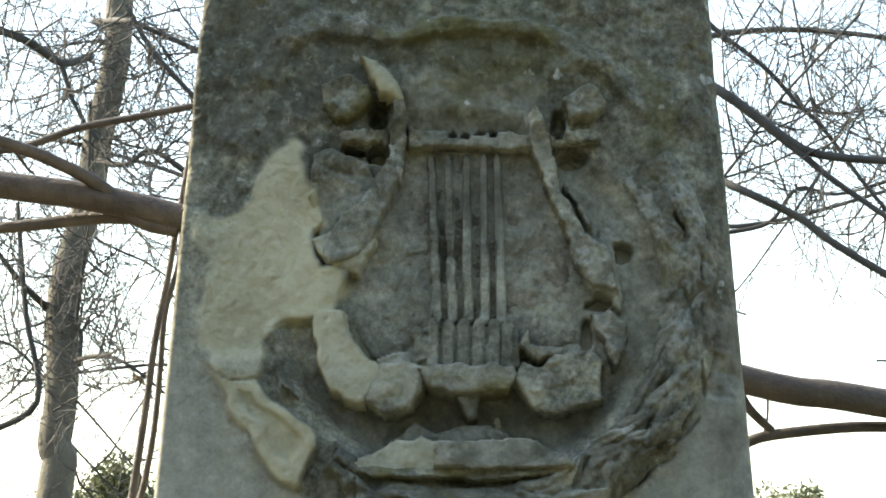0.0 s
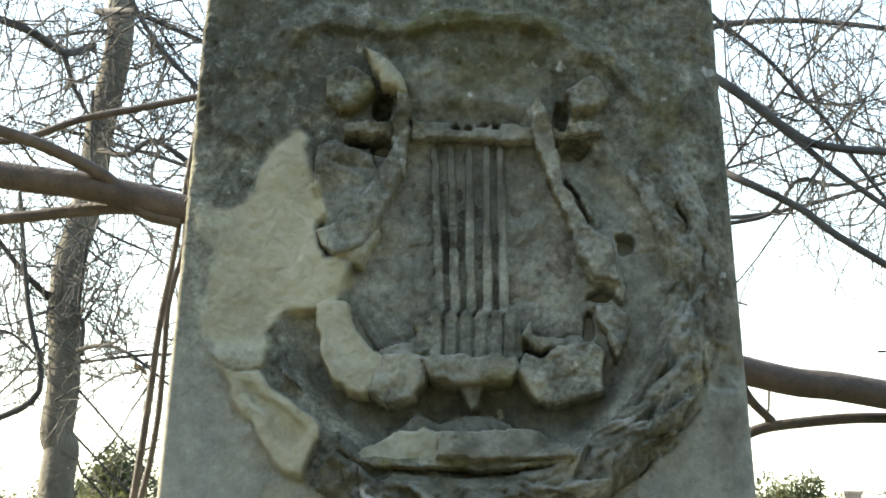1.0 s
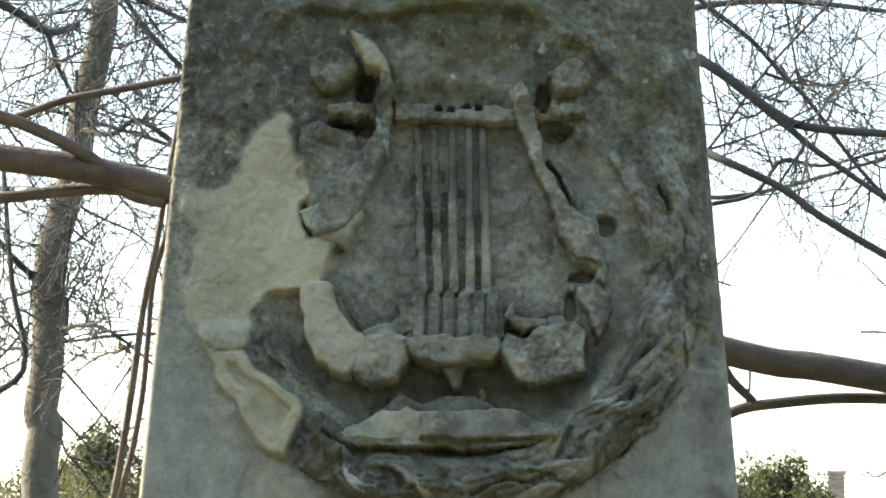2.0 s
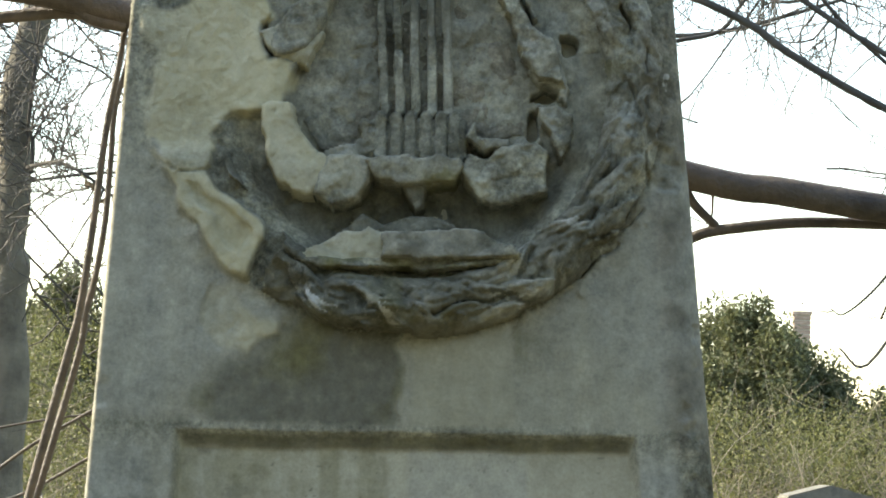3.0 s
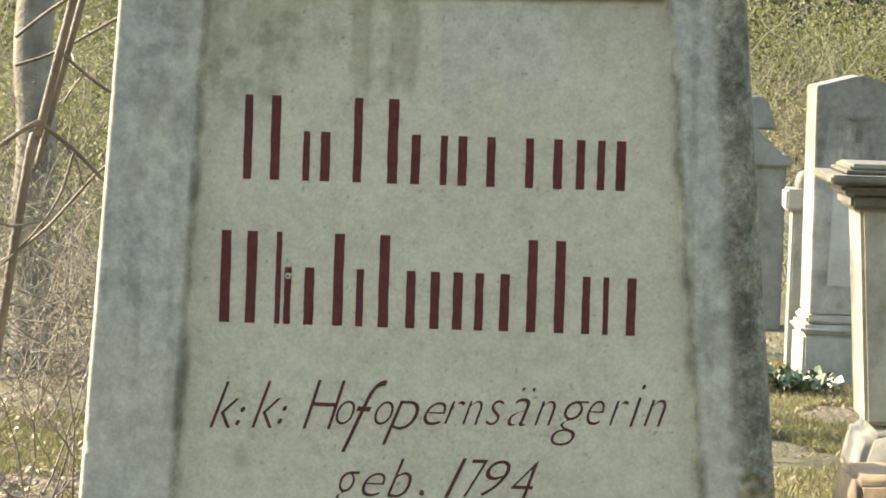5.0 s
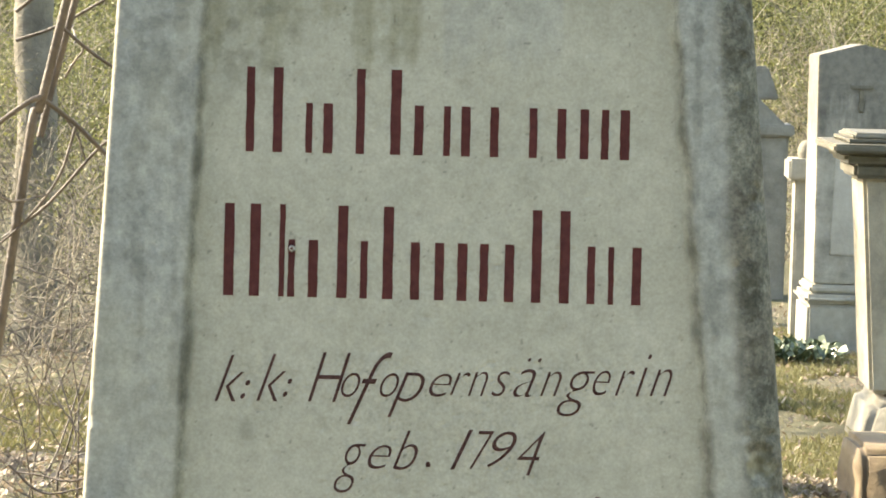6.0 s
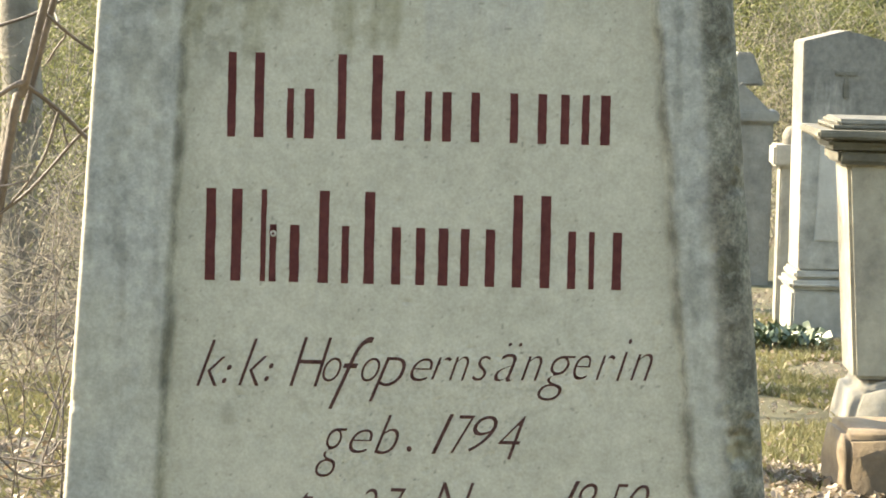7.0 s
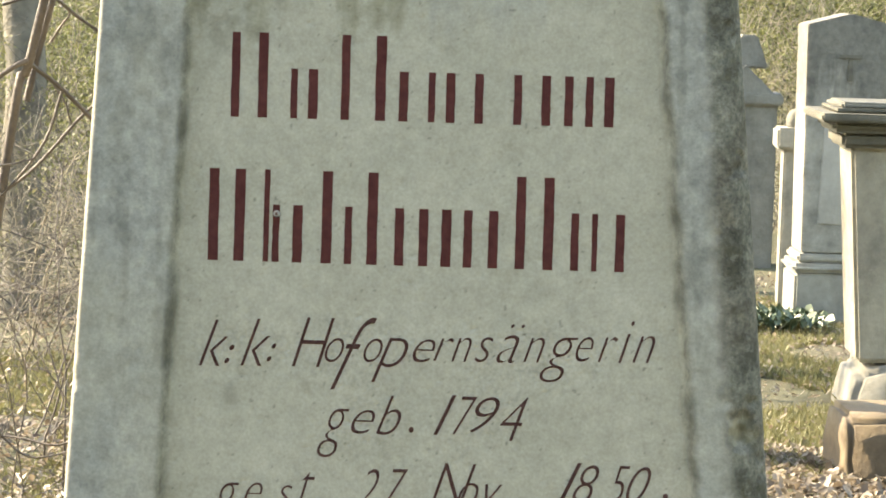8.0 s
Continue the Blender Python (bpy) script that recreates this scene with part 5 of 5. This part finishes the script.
hidden_trunk_tree("bare dark-twigged tree spreading over the graves", 0.05, 6.6, 4.4, 17, (
    ([(0.392, 6.4, 3.715), (0.659, 6.2, 3.536), (0.867, 6.2, 3.386), (1.002, 6.2, 3.32), (1.288, 6.2, 3.3), (1.669, 6.2, 3.286)], 0.020, 0.012),
    ([(0.829, 6.2, 3.406), (0.963, 6.2, 3.299), (1.059, 6.2, 3.223), (1.287, 6.2, 3.07), (1.664, 6.2, 2.844)], 0.013, 0.009),
    ([(0.395, 6.4, 3.391), (0.682, 6, 3.173), (0.904, 6, 3.069), (1.034, 6, 2.976), (1.293, 6, 2.829), (1.696, 6, 2.63)], 0.014, 0.013),
    ([(0.561, 6.6, 3.973), (0.663, 6.6, 3.859), (0.846, 6.6, 3.716), (0.967, 6.6, 3.583), (1.067, 6.6, 3.481), (1.306, 6.6, 3.177), (1.7, 6.6, 2.84)], 0.010, 0.007),
    ([(0.606, 6.6, 3.208), (0.728, 6.6, 3.343), (0.907, 6.6, 3.603), (1.19, 6.6, 3.918)], 0.006, 0.005),
    ([(1.008, 7.2, 4.135), (1.073, 7.2, 3.781), (1.094, 7.2, 3.648)], 0.005, 0.004),
    ([(0.752, 7.2, 3.206), (0.923, 7.2, 3.252), (1.03, 7.2, 3.385), (1.179, 7.2, 3.365), (1.436, 7.2, 3.434), (1.863, 7.2, 3.505)], 0.009, 0.006),
), (((0.75, 7.0, 3.3, 2.0, 9.5, 4.6), 12, 0.8), ((0.75, 7.0, 2.75, 2.0, 9.5, 3.1), 3, 0.6), ((-2.4, 7.0, 2.6, -0.5, 9.5, 4.4), 44, 0.8)))
hidden_trunk_tree("bare tree farther back with a haze of fine twigs", -0.35, 12.0, 6.0, 23, (
    ([(-0.3, 12, 4.4), (0.6, 12, 5.0), (1.4, 12, 5.2), (2.6, 12, 5.1)], 0.03, 0.012),
    ([(-0.3, 12, 3.6), (0.6, 12, 4.0), (1.4, 12.2, 4.1), (2.6, 12.4, 4.5)], 0.02, 0.010),
    ([(-0.3, 12, 3.2), (-1.2, 12, 3.9), (-2.0, 12.2, 4.3), (-3.0, 12.4, 4.6)], 0.02, 0.010),
    ([(-0.3, 12, 2.6), (-1.2, 12, 3.0), (-2.0, 12.2, 3.2), (-3.0, 12.4, 3.1)], 0.016, 0.008),
    ([(2.804, 14, 3.064), (2.59, 14, 2.767), (2.375, 14, 2.579), (2.283, 14, 2.614)], 0.012, 0.004),
    ([(2.882, 14, 2.773), (2.526, 14, 2.254), (2.342, 14, 2.359)], 0.014, 0.006),
), (((1.0, 11.0, 4.3, 2.6, 14.0, 6.4), 26, 1.0), ((-3.2, 11.0, 2.8, -0.8, 14.0, 6.2), 65, 1.0)))


def near_limb():
    """The fallen limb that rests across behind the gravestone, with its side branches and shrub stems."""
    rng = np.random.RandomState(3)
    shrub = thing("shrub", Matrix.Identity(4), "leafless brown shrub with long arching stems behind the gravestone", "shrub")
    tw = Tubes()
    limb(shrub, [(-0.864, 0.6, 2.198), (-0.584, 0.6, 2.162), (-0.477, 0.6, 2.149), (-0.371, 0.6, 2.126), (-0.056, 0.6, 2.041), (0.284, 0.60, 1.951), (0.381, 0.60, 1.937), (0.476, 0.60, 1.923), (0.561, 0.60, 1.912)], 0.0165, 0.0170, BARK_NEAR, rng, 0, 0, 1, tw, 0.002)
    limb(shrub, [(-0.798, 0.62, 2.095), (-0.638, 0.62, 2.109), (-0.559, 0.62, 2.117), (-0.486, 0.62, 2.127), (-0.432, 0.61, 2.128), (-0.374, 0.6, 2.119)], 0.006, 0.009, BARK_NEAR, rng, 1, 0.1, 1, tw, 0.002)
    limb(shrub, [(-0.782, 0.53, 2.264), (-0.628, 0.55, 2.214), (-0.588, 0.55, 2.207), (-0.526, 0.57, 2.189), (-0.463, 0.59, 2.16), (-0.42, 0.6, 2.123), (-0.374, 0.6, 2.112)], 0.006, 0.009, BARK_NEAR, rng, 2, 0.12, 1, tw, 0.0018)
    limb(shrub, [(-0.84, 0.75, 2.185), (-0.66, 0.75, 2.226), (-0.591, 0.75, 2.236), (-0.527, 0.75, 2.26), (-0.453, 0.75, 2.276), (-0.356, 0.75, 2.297)], 0.0055, 0.0045, BARK_NEAR, rng, 3, 0.14, 1, tw, 0.0014)
    limb(shrub, [(0.277, 0.62, 1.880), (0.299, 0.62, 1.889), (0.332, 0.62, 1.895), (0.403, 0.62, 1.903), (0.479, 0.62, 1.904), (0.532, 0.62, 1.903)], 0.0065, 0.0065, BARK_NEAR, rng, 2, 0.1, 1, tw, 0.0012)
    limb(shrub, [(0.268, 0.6, 1.945), (0.285, 0.61, 1.92), (0.311, 0.62, 1.897)], 0.006, 0.005, BARK_NEAR, rng, 0, 0.1, 1, tw, 0.0012)
    limb(shrub, [(-0.352, 0.62, 2.31), (-0.375, 0.62, 2.148), (-0.386, 0.62, 2.064), (-0.397, 0.62, 1.998), (-0.404, 0.62, 1.928), (-0.413, 0.62, 1.844), (-0.422, 0.62, 1.775), (-0.434, 0.62, 1.725), (-0.490, 0.62, 1.489), (-0.513, 0.62, 1.389), (-0.62, 0.62, 0.6), (-0.66, 0.62, -0.05)], 0.0032, 0.0062, BARK_NEAR, rng, 0, 0.2, 1, tw, 0.002, name="stem")
    limb(shrub, [(-0.346, 0.66, 2.32), (-0.375, 0.66, 2.155), (-0.380, 0.66, 2.087), (-0.394, 0.66, 2.024), (-0.397, 0.66, 1.962), (-0.401, 0.66, 1.891), (-0.410, 0.66, 1.826), (-0.420, 0.66, 1.781), (-0.428, 0.66, 1.727), (-0.480, 0.65, 1.520), (-0.497, 0.64, 1.440)], 0.0030, 0.0046, BARK_NEAR, rng, 0, 0.2, 1, tw, 0.002, name="stem")
    for pts, r0, r1 in (
        ([(-0.49, 0.62, 1.488), (-0.507, 0.6, 1.479), (-0.554, 0.58, 1.442)], 0.0036, 0.0026),
        ([(-0.491, 0.62, 1.485), (-0.459, 0.66, 1.454), (-0.426, 0.68, 1.418), (-0.378, 0.7, 1.368)], 0.0029, 0.0024),
        ([(-0.459, 0.66, 1.454), (-0.475, 0.64, 1.395), (-0.51, 0.62, 1.344), (-0.544, 0.6, 1.312)], 0.0019, 0.0015),
        ([(-0.562, 0.75, 1.312), (-0.508, 0.75, 1.354), (-0.447, 0.75, 1.423), (-0.414, 0.75, 1.445)], 0.0022, 0.0018),
        ([(-0.558, 0.8, 1.583), (-0.503, 0.8, 1.626), (-0.422, 0.8, 1.675)], 0.0024, 0.0020),
        ([(-0.577, 0.9, 1.547), (-0.52, 0.9, 1.569), (-0.421, 0.9, 1.628)], 0.0024, 0.0018),
        ([(-0.579, 0.9, 1.643), (-0.522, 0.9, 1.655), (-0.422, 0.9, 1.671)], 0.0018, 0.0015),
        ([(-0.47, 0.62, 1.567), (-0.436, 0.66, 1.534), (-0.386, 0.68, 1.502)], 0.0022, 0.0016),
        ([(-0.583, 0.9, 1.009), (-0.539, 0.9, 0.974), (-0.481, 0.9, 0.983)], 0.0016, 0.0012),
    ):
        limb(shrub, pts, r0, r1, BARK_NEAR, rng, 1, 0.1, 1, tw, 0.0012, name="branch")
    ob = tw.build("twig_mass", BARK_NEAR, shrub)
    ob["kind"] = "stuff"


near_limb()


def evergreen(x, y, height, width, seed, clumps=120, per=260):
    rng = np.random.RandomState(seed)
    t = thing("evergreen_tree", Matrix.Identity(4), "dark green bushy evergreen with an uneven ragged top", "tree", "evergreens")
    tr = Tubes()
    tr.add([(x, y, -0.1), (x, y, height * 0.5), (x, y, height * 0.9)], 0.12, 0.03, 8)
    tr.build("trunk", BARK_FAR, t)
    cs = []
    for _ in range(clumps):
        h = rng.uniform(0.06, 1.0)
        w = width * (1 - h ** 2.2) ** 0.5 * rng.uniform(0.3, 1.0)
        a = rng.uniform(0, 2 * math.pi)
        cs.append((x + w * math.cos(a), y + w * math.sin(a), h * height * 0.97))
    leaf_cloud("crown", rng, cs, per, 0.24, 0.034, PINE, t, squash=1.7)


TOPS = (((3.333, 28.5, 3.449), 0.9), ((3.852, 28.5, 2.996), 0.9), ((3.02, 28, 3.516), 1.0), ((3.536, 28, 3.152), 0.9), ((4.049, 28, 2.891), 1.0), ((4.394, 28, 2.524), 0.9), ((2.779, 28, 2.626), 0.8), ((5.007, 28, 2.333), 1.0), ((-5.372, 28, 3.482), 1.1), ((-4.896, 28, 3.628), 1.0), ((-5.846, 28, 3.267), 1.0), ((-4.506, 28, 3.089), 0.9), ((-6.458, 28, 3.049), 1.0))
for k, (p, w) in enumerate(TOPS):
    evergreen(p[0], p[1] + (k % 3) * 0.7, p[2], w, 100 + k)


def brush(x0, x1, y0, y1, height, stems, seed, mat, leafmat, clumps, per, leaf, label, length=1.0, sr=0.006, lean=0.5):
    """A thicket: thin crossing stems with leaves caught in it."""
    rng = np.random.RandomState(seed)
    t = thing("brushwood", Matrix.Identity(4), label, "brushwood", "thickets")
    tb = Tubes()
    for _ in range(stems):
        s = (rng.uniform(x0, x1), rng.uniform(y0, y1), 0.0)
        w = wander(rng, s, (rng.normal(0, lean), rng.normal(0, 0.3), 1), height * rng.uniform(0.5, 1.15) * length, 8, 0.13)
        tb.add(w, sr * rng.uniform(0.6, 1.3), sr * 0.35, 4)
        grow(tb, rng, w[2:], sr * 0.5, 5, height * 0.4, 2, spread=0.8, rmin=sr * 0.2)
    ob = tb.build("stem_tangle", mat, t)
    ob["kind"] = "stuff"
    cs = [(rng.uniform(x0, x1), rng.uniform(y0, y1), height * rng.uniform(0.02, 1.0) ** 0.8) for _ in range(clumps)]
    leaf_cloud("leaf_mass", rng, cs, per, 0.22 * height ** 0.5, leaf, leafmat, t)


brush(1.4, 5.2, 15, 19, 2.0, 110, 201, DRY_TWIG, OLIVE, 240, 300, 0.0125, "olive-green winter brushwood behind the graves")
brush(1.2, 4.5, 13.0, 15, 1.15, 110, 202, DRY_TWIG, PALE, 150, 170, 0.011, "dry straw-coloured brushwood behind the graves", sr=0.005)
brush(-5.0, -1.0, 15, 20, 2.6, 50, 203, DRY_TWIG, OLIVE, 250, 260, 0.0135, "olive-green thicket behind bare stems")
brush(-3.6, -1.0, 10.4, 13.5, 1.7, 70, 204, DRY_TWIG, OLIVE, 160, 190, 0.011, "yellow-green thicket of thin dry stems", sr=0.005)
brush(-1.75, -0.62, 3.2, 6.2, 1.15, 34, 206, BARK_NEAR, PALE, 8, 12, 0.014, "loose tangle of thin brown shoots beside the gravestone", sr=0.0032, lean=0.8)
brush(-2.9, -1.0, 9.0, 10.4, 1.3, 60, 207, BARK_FAR, OLIVE, 80, 130, 0.012, "dark thicket of crossing shoots over leafy ground", sr=0.0045, lean=0.8)
brush(-2.6, -0.75, 7.4, 9.0, 1.1, 46, 205, DRY_TWIG, PALE, 26, 50, 0.011, "tangle of dry pale twigs over leafy ground", sr=0.004, lean=0.9)


def leaf_light_block():
    """Unseen ring of leaves added behind and beside the viewer to block low sky light."""
    rng = np.random.RandomState(501)
    cs = []
    for _ in range(900):
        a = rng.uniform(-0.15, 1.15) * math.pi
        d = rng.uniform(12, 15)
        cs.append((d * math.cos(a) * 1.1, -2.0 - d * math.sin(a) * 0.9, rng.uniform(0, 1) ** 0.8 * 7.0))
    ob = leaf_cloud("woodland", rng, cs, 45, 1.1, 0.20, OLIVE)
    tagged(ob, "unseen olive leaf ring added to hold back low sky light", "woodland", kind="stuff")


leaf_light_block()


# ---- leaf litter, grass, ivy ----
def litter(name, x0, x1, y0, y1, n, seed, size, mat, label, z=0.012, tilt=0.5):
    rng = np.random.RandomState(seed)
    x, y = rng.uniform(x0, x1, n), rng.uniform(y0, y1, n)
    c = np.stack([x, y, z + 0.03 * rng.rand(n) + 0.035 * fbm(x, y, 2.2, 3, 5)], -1)
    th = rng.uniform(0, 2 * math.pi, n)
    a = np.stack([np.cos(th), np.sin(th), rng.normal(0, tilt, n)], -1)
    b = np.stack([-np.sin(th), np.cos(th), rng.normal(0, tilt, n)], -1)
    s = size * rng.uniform(0.6, 1.35, (n, 1))
    up = np.array([[0, 0, 1.0]]) * s * rng.uniform(0.05, 0.5, (n, 1))
    v = np.stack([c - a * s, c - a * s * 0.2 + b * s * 0.5 + up, c + a * s * 0.45 + b * s * 0.38 + up, c + a * s + up * 0.4, c + a * s * 0.45 - b * s * 0.38 + up, c - a * s * 0.2 - b * s * 0.5 + up], 1)
    i = np.arange(n)[:, None] * 6
    f = np.concatenate([i + np.array([[0, 1, 2, 3]]), i + np.array([[0, 3, 4, 5]])])
    ob = mesh_object(name, v.reshape(-1, 3), f, mat)
    return tagged(ob, label, "leaves", kind="stuff")


litter("fallen_leaves", 0.7, 2.2, 4.6, 6.5, 6500, 301, 0.018, LITTER, "curled brown and pale fallen leaves on the ground")
litter("fallen_leaves", 0.7, 2.6, 6.5, 12.0, 4200, 302, 0.012, LITTER, "scattered dry fallen leaves on thin grass")
litter("fallen_leaves", -2.3, -0.5, 4.4, 6.4, 4200, 303, 0.017, LITTER, "curled brown and pale fallen leaves on the ground")
litter("fallen_leaves", -3.0, -0.6, 6.4, 10.5, 3600, 304, 0.014, LITTER, "dry fallen leaves under brushwood")
litter("fallen_leaves", -3.5, 3.5, -3.5, 4.5, 2600, 306, 0.024, LITTER, "dry fallen leaves round the gravestone")
litter("ivy", 1.1, 1.62, 9.35, 9.8, 620, 305, 0.023, IVY, "dark glossy ivy at the foot of a gravestone", 0.06, 0.9)


def grass(x0, x1, y0, y1, n, seed, h):
    rng = np.random.RandomState(seed)
    x, y = rng.uniform(x0, x1, n), rng.uniform(y0, y1, n)
    keep = fbm(x, y, 0.8, 3, 9) > -0.55
    x, y = x[keep], y[keep]
    n = len(x)
    c = np.stack([x, y, 0.035 * fbm(x, y, 2.2, 3, 5) - 0.005], -1)
    th = rng.uniform(0, 2 * math.pi, n)
    side = np.stack([np.cos(th), np.sin(th), np.zeros(n)], -1) * 0.004
    tip = np.stack([rng.normal(0, 0.5, n), rng.normal(0, 0.5, n), np.ones(n)], -1) * h * rng.uniform(0.4, 1.2, (n, 1))
    v = np.stack([c - side, c + side, c + tip * 0.55 + side * 0.7, c + tip], 1)
    f = np.arange(n)[:, None] * 4 + np.array([[0, 1, 2, 3]])
    ob = mesh_object("grass", v.reshape(-1, 3), f, GRASS)
    return tagged(ob, "short yellow-green winter grass", "grass", kind="stuff")


grass(0.7, 2.6, 5.9, 11.0, 80000, 401, 0.05)
grass(-3.0, -0.6, 4.8, 8.0, 50000, 402, 0.05)
